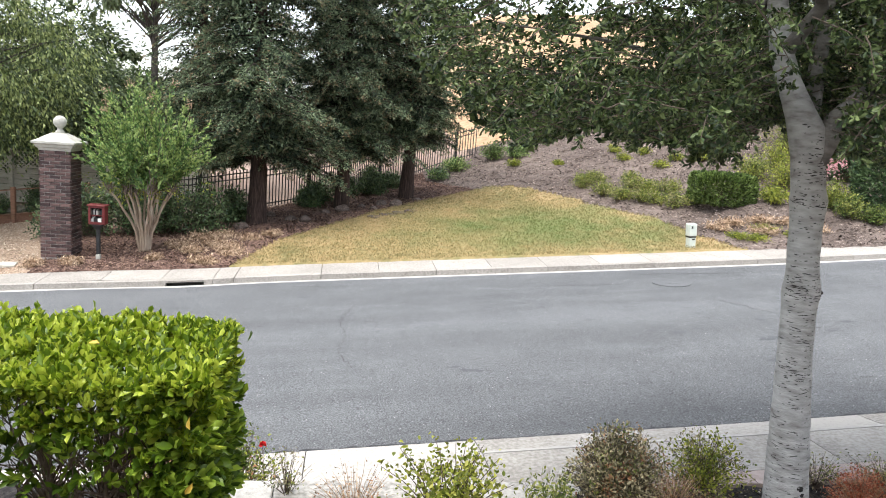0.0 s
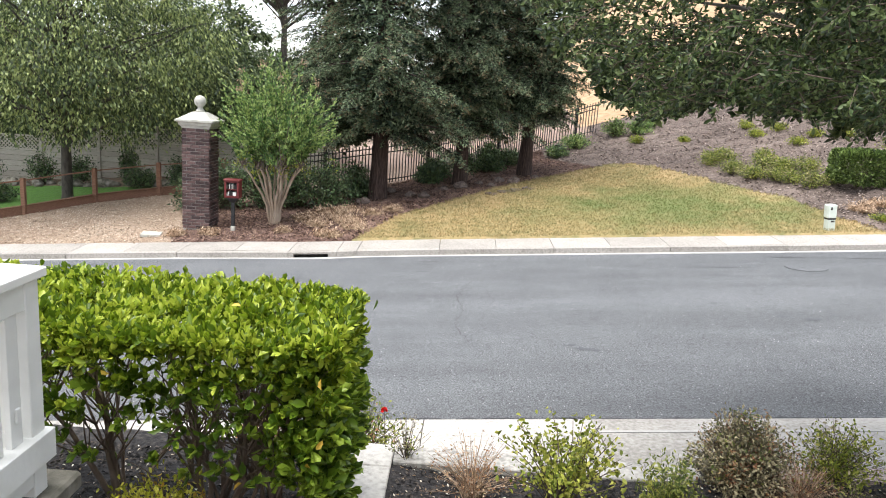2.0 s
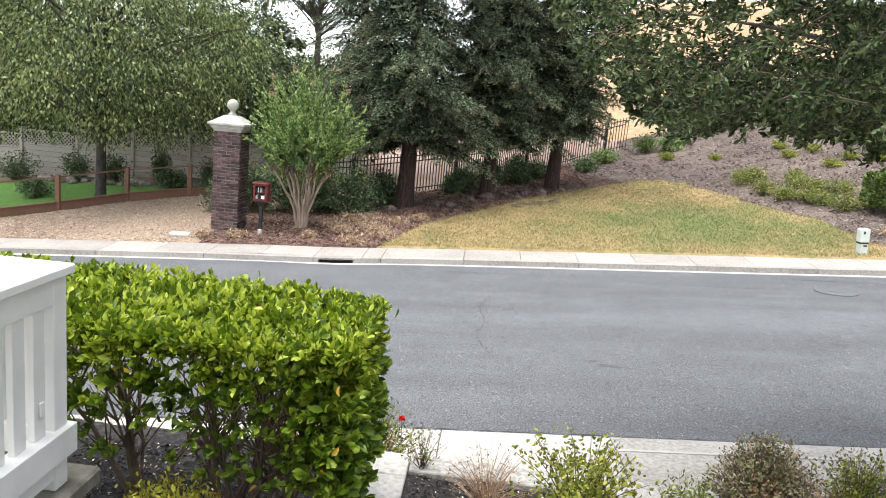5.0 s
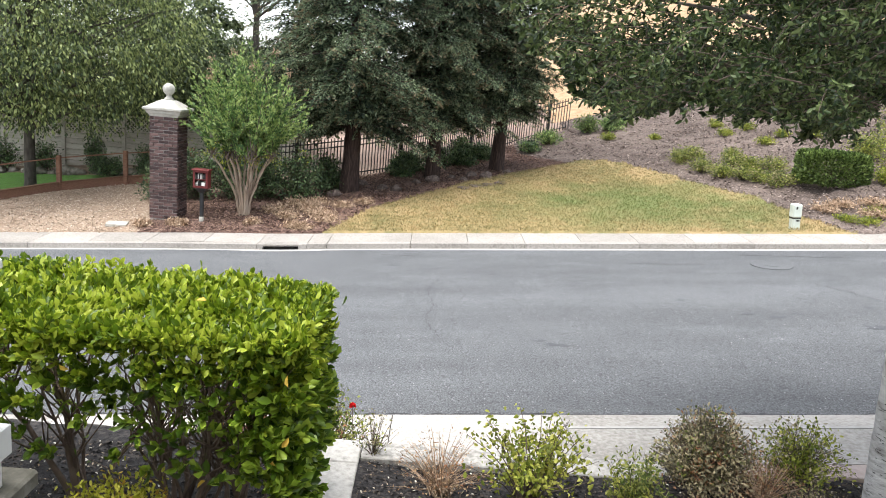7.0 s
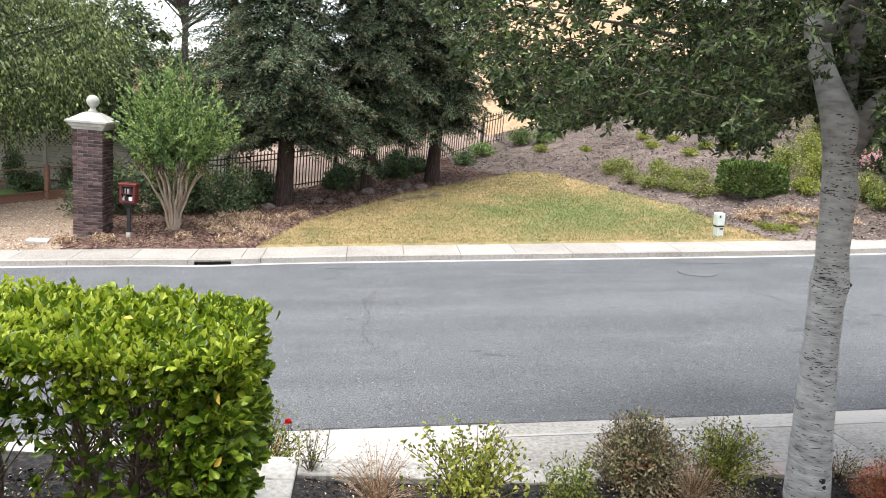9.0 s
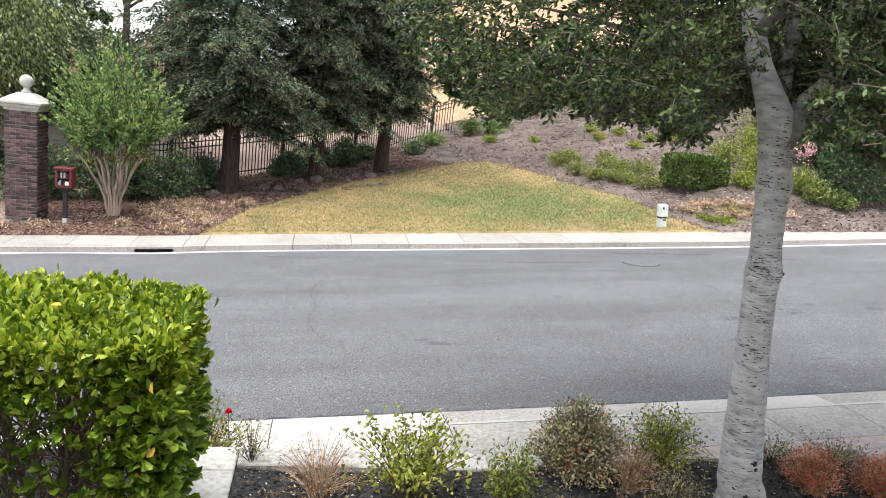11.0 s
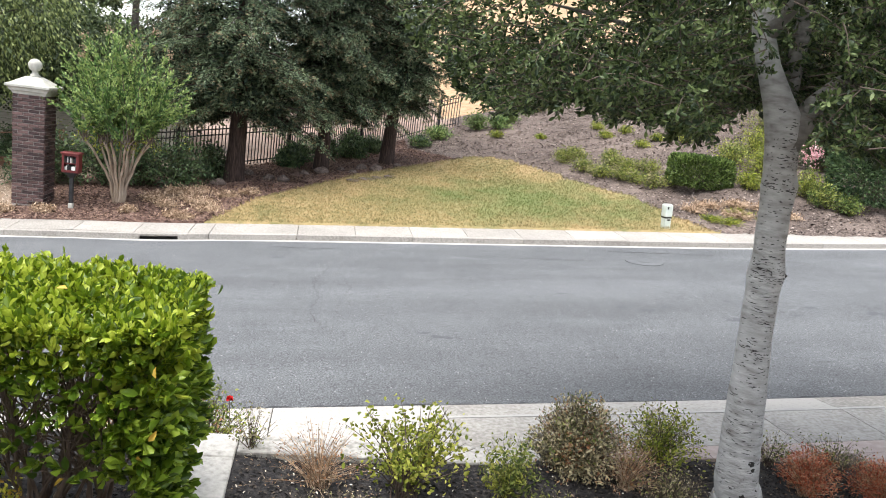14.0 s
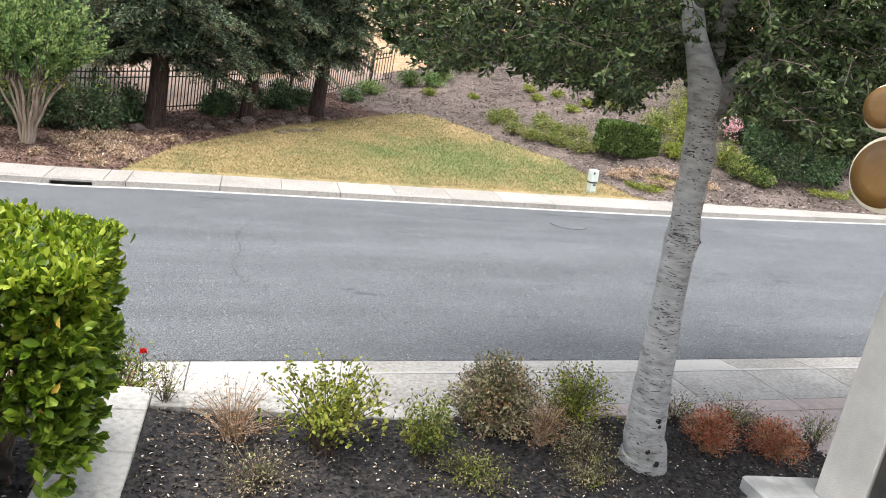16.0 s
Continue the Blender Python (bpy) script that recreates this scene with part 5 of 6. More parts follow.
# ---- hedge and shrubs near the porch ----
def hedge():
    rng = np.random.default_rng(51)
    x0, x1, y0, y1, top = -3.4, -0.57, 3.3, 4.5, 1.85
    e = empty("clipped_hedge", -1.3, 3.85, bed_land(-1.3, 3.85), "clipped bright green hedge with open woody lower branches", "hedge")
    o = np.array(e.matrix_world.translation)
    stems, P, A, S, low_leaf = [], [], [], [], []
    tips = []
    for bx in (-1.0, -1.22, -1.34, -1.9, -2.5, -3.0):
        for k in range(7):
            az = rng.random() * 2 * math.pi
            p0 = np.array([bx + rng.normal(0, 0.05), 3.88 + rng.normal(0, 0.05), bed_land(bx, 3.88) - 0.05])
            p2 = np.array([bx + rng.uniform(-0.5, 0.5), rng.uniform(y0 + 0.15, y1 - 0.15), rng.uniform(1.25, 1.65)])
            p2[0] = min(p2[0], x1 - 0.12)
            p1 = p0 + (p2 - p0) * np.array([0.35, 0.35, 0.5])
            c = curve3(p0, p1, p2, 8) + rng.normal(0, 0.012, (8, 3))
            stems.append(with_radius(c, rng.uniform(0.01, 0.024), 0.006))
            for m in range(15):
                f = rng.uniform(0.45, 1.0)
                q0 = c[int(f * 7)]
                q2 = np.array([q0[0] + rng.uniform(-0.3, 0.3), q0[1] + rng.uniform(-0.35, 0.35), min(q0[2] + rng.uniform(0.15, 0.55), top - 0.04)])
                q2[0] = min(q2[0], x1 - 0.04)
                q2[1] = min(max(q2[1], y0 + 0.03), y1 - 0.03)
                stems.append([(*q0, 0.006), (*((q0 + q2) / 2 + rng.normal(0, 0.02, 3)), 0.004), (*q2, 0.002)])
                tips.append(q2)
    tube_part("branchwork", [[(*(np.array(q[:3]) - o), q[3]) for q in s] for s in stems], M_HEDGESTEM, e, "brown woody stems", sides=5)
    n_s = 0
    while n_s < 2650:
        f = rng.random()
        x = x0 + (x1 - x0) * rng.random() ** 0.8
        wav = 0.03 * noise.noise((x * 3, 0, 0))
        if f < 0.5:
            c = np.array([x, rng.uniform(y0, y1), top + wav - abs(rng.normal(0, 0.06))])
            d = np.array([0, 0, 1.0])
        elif f < 0.75:
            dz = rng.random() ** 1.6
            c = np.array([x, y0 + abs(rng.normal(0, 0.1)), top - dz * 0.75])
            d = np.array([0, -0.8, 0.5])
        elif f < 0.9:
            dz = rng.random() ** 0.9
            c = np.array([x1 - abs(rng.normal(0, 0.14)), rng.uniform(y0, y1), top - dz * 1.2])
            d = np.array([0.8, 0, 0.3])
        else:
            c = np.array([x, y1 - abs(rng.normal(0, 0.08)), top - rng.random() ** 1.5 * 0.7])
            d = np.array([0, 0.8, 0.5])
        if c[2] < (0.72 if c[0] > -0.8 else 0.95) + 0.12 * rng.random():
            continue
        corner = math.hypot(max(0, c[0] - (x1 - 0.12)), max(0, (y0 + 0.12) - c[1]))
        if corner > 0.12 and c[2] > top - 0.2:
            continue
        # the lower half is open but for the street end
        if c[2] < 1.55 and c[0] < -0.95 and rng.random() < 0.7:
            continue
        n_s += 1
        d = d + rng.normal(0, 0.35, 3)
        d /= np.linalg.norm(d)
        L = rng.uniform(0.07, 0.15)
        n = 12
        t = rng.random(n)
        b = c + d * (t[:, None] - 0.6) * L
        P.append(b)
        A.append(unit(rng, n) * 0.75 + d * 1.1)
        # below the clipped top the leaves take the shade-toned green
        low_leaf.append(np.full(n, c[2] + rng.normal(0, 0.07) < top - 0.28))
        S.append(rng.uniform(0.042, 0.078, n) * (1.22 if c[0] > -0.85 and c[2] < 1.7 else 1.1 if c[2] < 1.65 else 0.86))
    P, A, S = np.concatenate(P) - o, np.concatenate(A), np.concatenate(S)
    low_leaf = np.concatenate(low_leaf)
    leaf_part("foliage", P[~low_leaf], A[~low_leaf], S[~low_leaf], 0.52, L_HEDGE, e, "lime green new leaves", fold=0.22, fine=True, rng=rng)
    leaf_part("older_foliage", P[low_leaf], A[low_leaf], S[low_leaf], 0.52, L_HEDGESHADED, e, "older lower leaves, shade in their deep green", fold=0.22, fine=True, rng=rng)
    t = np.array(tips)
    t = t[rng.integers(0, len(t), 1300)] - o + rng.normal(0, 0.05, (1300, 3))
    leaf_part("inner_foliage", t, unit(rng, 1300), rng.uniform(0.045, 0.08, 1300), 0.5, L_HEDGESHADED, e, fold=0.2, fine=True, rng=rng)
    y = np.array([[-0.6, 3.24, 1.43], [-0.66, 3.25, 1.27], [-1.65, 3.26, 1.68], [-0.63, 3.3, 1.72], [-1.2, 3.7, 1.93], [-1.05, 3.28, 1.1]]) - o
    leaf_part("yellow_leaves", y, unit(rng, 6) + np.array([0, -0.3, -0.4]), np.full(6, 0.06), 0.5, L_GOLDLEAF, e, "yellowed single leaves", fine=True, rng=rng)


hedge()


def shrub(name, x, y, z, r, h, leaf, mats, n_stem, per, label, seed, shape="round", width=0.45, stem_mat=None, category="shrub", group="", fine=False, spread=1.0, low=0.1, thick=1.0):
    """A shrub: stems from one foot, leafed along their outer part. mats: leaf materials, the first for most leaves."""
    rng = np.random.default_rng(seed)
    e = empty(name, x, y, z, label, category, group)
    stems = []
    P = [[] for _ in mats]
    A = [[] for _ in mats]
    S = [[] for _ in mats]
    for k in range(n_stem):
        az = rng.random() * 2 * math.pi
        out = rng.random() ** 0.5
        if shape == "round":
            top = np.array([math.cos(az) * r * out, math.sin(az) * r * out, h * (low + (1 - low) * math.sqrt(max(0.02, 1 - out ** 2)) * rng.uniform(0.65, 1.05))])
        elif shape == "box":
            top = np.array([rng.uniform(-r, r), rng.uniform(-r, r) * spread, h * rng.uniform(0.2, 1.0) ** 0.5])
            if rng.random() < 0.5:
                top[2] = h * rng.uniform(0.94, 1.01)
        else:
            top = np.array([math.cos(az) * r * out, math.sin(az) * r * out, h * rng.uniform(0.55, 1.0) * (1 - 0.25 * out)])
        p0 = np.array([rng.normal(0, 0.08 * r), rng.normal(0, 0.08 * r), -0.02])
        p1 = np.array([top[0] * 0.3, top[1] * 0.3, top[2] * 0.55])
        m = 3 if y > 10 else 5
        c = curve3(p0, p1, top, m) + rng.normal(0, 0.015 * r, (m, 3))
        stems.append(with_radius(c, (0.007 * r + 0.0008) * thick, 0.0009 * thick))
        m = 0 if len(mats) == 1 or rng.random() < 0.72 else int(rng.integers(1, len(mats)))
        n = per
        t = rng.uniform(0.35 if shape != "box" else 0.6, 1.0, n)[:, None]
        b = (1 - t) ** 2 * p0 + 2 * t * (1 - t) * p1 + t ** 2 * top + rng.normal(0, 0.05 * r + 0.3 * leaf, (n, 3))
        b[:, 2] = np.maximum(b[:, 2], 0.01)
        P[m].append(b)
        A[m].append(unit(rng, n) + np.array([0, 0, 0.35]))
        S[m].append(rng.uniform(0.65, 1.3, n) * leaf)
    tube_part("branchwork", stems, stem_mat or M_TWIG, e, sides=3)
    for k, m in enumerate(mats):
        if P[k] and per:
            leaf_part("foliage" if k == 0 else "off_colour_foliage", np.concatenate(P[k]), np.concatenate(A[k]), np.concatenate(S[k]), width, m, e, fine=fine, rng=rng)
    return e


BZ = bed_land
shrub("rose_bush", 0.77, 4.36, BZ(0.77, 4.36), 0.48, 0.74, 0.037, [L_ROSE, L_LIME], 42, 34, "open yellow-green rose bush in black mulch", 61, "vase", 0.62, fine=True, thick=1.9)
shrub("grey_bush", 2.07, 4.72, BZ(2.07, 4.72), 0.4, 0.62, 0.028, [L_OLIVE, L_OLIVE, L_PALEORANGE, L_SHRUB], 480, 19, "round grey-olive bush with fine brownish leaves", 62, "round", 0.5, fine=True)
shrub("dry_twig_bush", 0.2, 4.5, BZ(0.2, 4.5), 0.38, 0.46, 0.022, [L_PALEORANGE, M_DRYTUFT], 110, 6, "thin dry twiggy bush with reddish seed heads", 63, "round", 0.4, stem_mat=M_DRYTUFT)
shrub("dry_twig_bush", 0.35, 3.95, BZ(0.35, 3.95), 0.38, 0.24, 0.022, [L_OLIVE, M_DRYTUFT, L_SHRUB], 90, 9, "low tangle of dry grey twigs on mulch", 64, "round", 0.4, stem_mat=M_TWIG)
shrub("green_upright_bush", 1.44, 4.25, BZ(1.44, 4.25), 0.22, 0.56, 0.034, [L_SHRUB, L_ROSE], 55, 24, "thin upright green bush with sparse leaves", 65, "vase", 0.4, fine=True)
shrub("mixed_bush", 2.78, 4.85, BZ(2.78, 4.85), 0.4, 0.5, 0.028, [L_LIME, L_ROSE, L_OLIVE], 170, 15, "yellow-green bush beside the pale trunk", 66, "round", 0.5, fine=True)
shrub("faded_bush", 2.4, 4.5, BZ(2.4, 4.5), 0.28, 0.42, 0.024, [L_PALEORANGE, M_DRYTUFT], 130, 8, "faded orange feathery low bush", 67, "round", 0.3, stem_mat=M_DRYTUFT)
shrub("low_bush", 2.62, 4.3, BZ(2.62, 4.3), 0.36, 0.28, 0.022, [L_OLIVE, L_SHRUB], 150, 8, "low grey-green twiggy bush below the tree", 68, "round", 0.4)
shrub("low_bush", 1.72, 4.02, BZ(1.72, 4.02), 0.34, 0.2, 0.024, [L_SHRUB, L_OLIVE, L_LIME], 130, 9, "low spreading olive-green bush on black mulch", 69, "round", 0.45)
shrub("low_bush", 2.55, 3.95, BZ(2.55, 3.95), 0.28, 0.18, 0.022, [L_OLIVE, L_SHRUB], 90, 8, "low grey-green twiggy bush below the tree", 70, "round", 0.45)
shrub("orange_bush", 3.78, 4.42, BZ(3.78, 4.42), 0.24, 0.38, 0.024, [L_ORANGE, L_PALEORANGE], 240, 18, "bright orange-red feathery bush", 71, "round", 0.35, group="orange bushes", stem_mat=M_DRYTUFT)
shrub("orange_bush", 4.3, 4.32, BZ(4.3, 4.32), 0.27, 0.32, 0.024, [L_ORANGE, L_PALEORANGE], 240, 18, "orange-red feathery bush with faded tips", 72, "round", 0.35, group="orange bushes", stem_mat=M_DRYTUFT)
shrub("sage_bush", 4.2, 4.7, BZ(4.2, 4.7), 0.3, 0.36, 0.025, [L_OLIVE, L_SHRUB], 80, 10, "pale grey-green sage bush with dry stems", 73, "vase", 0.4)
shrub("sage_bush", 3.75, 4.86, BZ(3.75, 4.86), 0.24, 0.3, 0.025, [L_OLIVE, L_SHRUB], 60, 8, "pale grey-green sage bush with dry stems", 74, "vase", 0.4)
shrub("sage_bush", 4.75, 4.4, BZ(4.75, 4.4), 0.2, 0.4, 0.025, [L_SHRUB, L_OLIVE], 50, 8, "upright green sage beside the stone pier", 75, "vase", 0.4)
shrub("yellow_bush", -1.52, 3.42, BZ(-1.52, 3.42), 0.38, 0.56, 0.034, [L_GOLDBUSH, L_LIME, L_GOLDLEAF], 200, 24, "bright yellow-green low bush under the hedge", 76, "round", 0.5, fine=True)
shrub("side_bush", -0.28, 4.9, BZ(-0.28, 4.9), 0.18, 0.42, 0.022, [L_OLIVE, L_SHRUB], 45, 7, "thin wiry bush beside the concrete cap", 77, "vase", 0.5)
shrub("flowering_bush", -0.68, 5.45, grade(-0.68) + 0.08, 0.42, 0.72, 0.035, [L_SHRUB, L_PALEORANGE, L_LIME], 190, 12, "low mixed bush with one red bloom by the wall", 78, "round", 0.5)
shrub("flowering_bush", -1.4, 5.5, grade(-1.4) + 0.08, 0.45, 0.66, 0.035, [L_PALEORANGE, L_SHRUB], 150, 10, "low reddish mixed bush behind the hedge", 79, "round", 0.5)


def red_bloom():
    rng = np.random.default_rng(80)
    e = empty("red_rose", -0.5, 5.38, grade(-0.5) + 0.08, "single red rose bloom on a thin stem", "flower")
    tube_part("stem", [[(0.02, 0.05, 0, 0.004), (0.01, 0, 0.4, 0.003), (0, 0, 0.6, 0.003)]], M_TWIG, e, sides=4)
    d = unit(rng, 24)
    d[:, 2] = np.abs(d[:, 2])
    leaf_part("petals", np.tile([0, 0, 0.59], (24, 1)) + d * 0.004, d, np.full(24, 0.03), 0.9, L_RED, e, fine=True, rng=rng)


red_bloom()


def path_light():
    e = empty("path_light", -1.0, 3.72, bed_land(-1.0, 3.72), "dark bronze mushroom path light under the hedge", "garden lamp")
    part("stake", lathe([(0.014, -0.05), (0.014, 0.2)], 10), M_BRONZE, e)
    part("hood", lathe([(0.105, 0.19), (0.112, 0.2), (0.1, 0.225), (0.06, 0.245), (0.02, 0.252), (0.02, 0.27), (0.008, 0.276)], 28), M_BRONZE, e, "", True)


path_light()

# ---- planting across the road ----
SL = slope_land
k = 100
for x, y, r, h in ((7.6, 22.6, 0.5, 0.62), (7.95, 21.6, 0.5, 0.45), (8.25, 20.9, 0.5, 0.4), (8.7, 20.4, 0.55, 0.42), (9.0, 20.0, 0.5, 0.4), (9.3, 19.4, 0.55, 0.5), (8.8, 21.5, 0.55, 0.4), (8.1, 22.9, 0.5, 0.42), (9.6, 20.7, 0.55, 0.45), (9.15, 21.1, 0.5, 0.4), (9.0, 22.2, 0.4, 0.4)):
    shrub("spreading_shrub", x, y, SL(x, y), r, h, 0.06, [L_SHRUB, L_LIME, L_OLIVE], 110, 13, "olive and yellow-green spreading shrub on the bank", k, "round", 0.4, group="bank shrubs")
    k += 1
for x, y, r, h in ((9.66, 25.7, 0.32, 0.3), (9.63, 24.6, 0.35, 0.26), (10.4, 24.7, 0.34, 0.3), (10.3, 23.0, 0.38, 0.26), (11.6, 22.7, 0.36, 0.42), (11.0, 23.4, 0.3, 0.26), (6.2, 26.6, 0.35, 0.32), (13.2, 24.1, 0.5, 0.5), (8.3, 29.2, 0.6, 0.6), (12.6, 23.2, 0.4, 0.4), (7.6, 25.6, 0.26, 0.2), (12.2, 25.6, 0.4, 0.3)):
    shrub("bank_tuft", x, y, SL(x, y), r, h, 0.06, [L_LIME, L_SHRUB], 70, 12, "small yellow-green tuft on the mulched bank", k, "round", 0.4, group="bank tufts")
    k += 1
for x, y, r, h, m in ((5.7, 28.1, 0.55, 0.75, L_BOX), (6.5, 27.7, 0.6, 0.6, L_CRAPE), (4.2, 27.6, 0.7, 0.55, L_CRAPE), (3.4, 26.8, 0.5, 0.5, L_DEEP), (7.0, 28.4, 0.5, 0.6, L_CRAPE)):
    shrub("green_shrub", x, y, SL(x, y), r, h, 0.08, [m, L_CRAPE], 110, 14, "leafy green shrub at the end of the fence", k, "round", 0.45)
    k += 1
for x, y, r, h in ((-3.5, 19.0, 0.85, 1.45), (-4.4, 19.1, 0.85, 1.55), (-5.3, 19.1, 0.85, 1.6), (-6.2, 19.0, 0.8, 1.5), (-2.9, 20.2, 0.6, 1.1), (-7.0, 18.9, 0.6, 1.3), (0.9, 24.4, 0.6, 0.55), (-0.8, 23.2, 0.6, 0.7), (0.0, 24.2, 0.6, 0.8), (1.6, 25.6, 0.6, 0.6), (-1.0, 22.4, 0.5, 0.6), (0.9, 25.6, 0.5, 0.9)):
    shrub("dark_shrub", x, y, SL(x, y), r, h, 0.085, [L_DEEP, L_DARK], 170, 18, "dense dark green shrub by the iron fence", k, "round", 0.45, low=0.02)
    k += 1


def clipped(name, x, y, sx, sy, h, leaf, width, mat, n, label, seed, rz=0):
    """A clipped bush: leaves thick on the sides and top of a rounded block, thin inside, on a few stems."""
    rng = np.random.default_rng(seed)
    e = empty(name, x, y, SL(x, y), label, "hedge", rz=rz)
    q = rng.uniform(-1, 1, (n, 3))
    ax = rng.integers(0, 3, n)
    sg = np.where(rng.random(n) < 0.5, -1.0, 1.0)
    sg[ax == 2] = np.where(rng.random((ax == 2).sum()) < 0.85, 1.0, -1.0)
    q[np.arange(n), ax] = sg * (1 - np.abs(rng.normal(0, 0.09, n)))
    q /= (np.sum(np.abs(q) ** 7, axis=1) ** (1 / 7))[:, None] / np.minimum(1, np.max(np.abs(q), axis=1))[:, None]
    P = np.column_stack([q[:, 0] * sx, q[:, 1] * sy, (q[:, 2] * 0.5 + 0.52) * h])
    P += 0.05 * np.array([noise.noise_vector(Vector(v) * 2.5) for v in P])
    nr = q.copy()
    A = nr + unit(rng, n) * 0.9 + np.array([0, 0, 0.3])
    tube_part("branchwork", [[(rng.normal(0, sx * 0.1), rng.normal(0, sy * 0.1), -0.05, 0.025), (rng.uniform(-0.6, 0.6) * sx, rng.uniform(-0.6, 0.6) * sy, h * 0.6, 0.01)] for _ in range(14)], M_TWIG, e, sides=4)
    leaf_part("foliage", P, A, rng.uniform(0.6, 1.4, n) * leaf, width, mat, e, rng=rng)


clipped("clipped_box_hedge", 10.35, 18.95, 0.76, 0.6, 0.82, 0.075, 0.5, L_BOX, 17000, "boxy clipped green hedge on the bank", 150)
clipped("tall_hedge", 14.75, 17.5, 1.2, 0.75, 1.45, 0.12, 0.28, L_DEEP, 18000, "clipped dark green oleander hedge above the pavement", 151)
clipped("tall_hedge", 17.4, 18.6, 1.7, 1.0, 1.9, 0.14, 0.28, L_DEEP, 15000, "tall dark green oleander hedge higher on bank", 153)
shrub("tall_hedge", 14.3, 19.6, SL(14.3, 19.6), 0.9, 1.5, 0.1, [L_DEEP], 300, 18, "dense dark green shrub beside the tall hedge", 152, "round", 0.3)
for x, y, r, h, ms in ((12.9, 17.8, 0.55, 0.9, [L_SHRUB, L_LIME]), (13.0, 17.25, 0.5, 0.7, [L_SHRUB, L_BOX]), (13.5, 16.9, 0.45, 0.55, [L_BOX, L_SHRUB]), (12.3, 19.2, 0.7, 0.9, [L_LIME, L_SHRUB]), (11.9, 20.2, 0.7, 0.8, [L_SHRUB, L_LIME]), (12.9, 20.6, 0.8, 0.9, [L_LIME, L_SHRUB]), (11.5, 18.3, 0.5, 0.5, [L_LIME, L_SHRUB]), (14.0, 22, 1.0, 1.4, [L_SHRUB, L_BOX]), (17.5, 21.5, 1.4, 1.9, [L_SHRUB, L_DEEP])):
    shrub("flowering_shrub", x, y, SL(x, y), r, h, 0.07, ms, 130, 15, "loose light green flowering shrub on the bank", k, "round", 0.4)
    k += 1
for x, y, r in ((9.9, 16.2, 0.4), (9.6, 16.5, 0.35), (10.4, 16.7, 0.4), (15.1, 16.6, 0.5), (15.6, 16.5, 0.5), (16.4, 16.6, 0.5), (10.9, 16.3, 0.35)):
    shrub("ground_cover", x, y, SL(x, y), r, 0.14, 0.05, [L_LIME, L_SHRUB], 90, 10, "low yellow-green ground cover by the pavement", k, "round", 0.4)
    k += 1
for x, y, h in ((13.0, 18.1, 1.05), (13.2, 18.3, 1.0)):
    rng = np.random.default_rng(k)
    e = empty("pink_blossom", x, y, SL(x, y), "cluster of pale pink oleander blossom on stems", "flower")
    tube_part("stem", [[(0, 0, 0, 0.01), (0.02, 0, h * 0.6, 0.008), (0, 0, h, 0.005)]], M_TWIG, e, sides=4)
    leaf_part("petals", np.array([0, 0, h]) + rng.normal(0, 0.13, (120, 3)), unit(rng, 120), np.full(120, 0.06), 0.8, L_PINK, e, rng=rng)
    k += 1
for x, y, r, h in ((-9.9, 22.2, 0.55, 0.75), (-13.2, 20.3, 0.6, 0.6), (-10.6, 22.9, 0.4, 1.5), (-12.2, 22.9, 0.6, 1.1), (-13.6, 23.2, 0.6, 1.2), (-8.6, 22.0, 0.4, 0.5), (-15.5, 23.0, 0.8, 1.1), (-9.0, 23.0, 0.5, 0.9)):
    shrub("garden_shrub", x, y, SL(x, y), r, h, 0.08, [L_DEEP, L_DARK], 120, 13, "rounded dark green shrub in the neighbouring garden", k, "round", 0.45)
    k += 1
for x, y, r in ((-3.0, 15.95, 0.3), (-2.75, 15.8, 0.22), (-3.3, 16.9, 0.4), (-2.6, 17.2, 0.4), (-3.0, 17.6, 0.45), (-2.2, 18.0, 0.35), (-6.4, 16.1, 0.25), (-1.7, 18.4, 0.3), (-4.0, 16.3, 0.2), (-3.7, 17.5, 0.5), (-2.9, 18.4, 0.5), (-3.4, 18.2, 0.45), (-2.4, 16.6, 0.4), (-5.7, 16.2, 0.3), (10.0, 17.4, 0.5), (10.6, 17.2, 0.5), (11.2, 17.0, 0.5), (10.3, 16.6, 0.45), (9.5, 17.3, 0.4), (11.6, 16.6, 0.45)):
    shrub("dry_tuft", x, y, SL(x, y), r, 0.14, 0.07, [M_DRYTUFT], 110, 9, "flat brown dried ground cover tuft in mulch", k, "round", 0.3, stem_mat=M_DRYTUFT)
    k += 1


def rock(name, x, y, z, sx, sy, sz, mat, label, seed, group=""):
    bm = bmesh.new()
    bmesh.ops.create_icosphere(bm, subdivisions=3, radius=1)
    for v in bm.verts:
        v.co *= 1 + 0.3 * noise.noise(v.co * 1.3 + Vector((seed * 3.7, 0, 0))) + 0.1 * noise.noise(v.co * 4 + Vector((seed, 0, 0)))
        v.co = Vector((v.co.x * sx, v.co.y * sy, v.co.z * sz))
    ob = part(name, bm, mat)
    ob.location = (x, y, z + sz * 0.35)
    return tagged(ob, label, "rock", group)


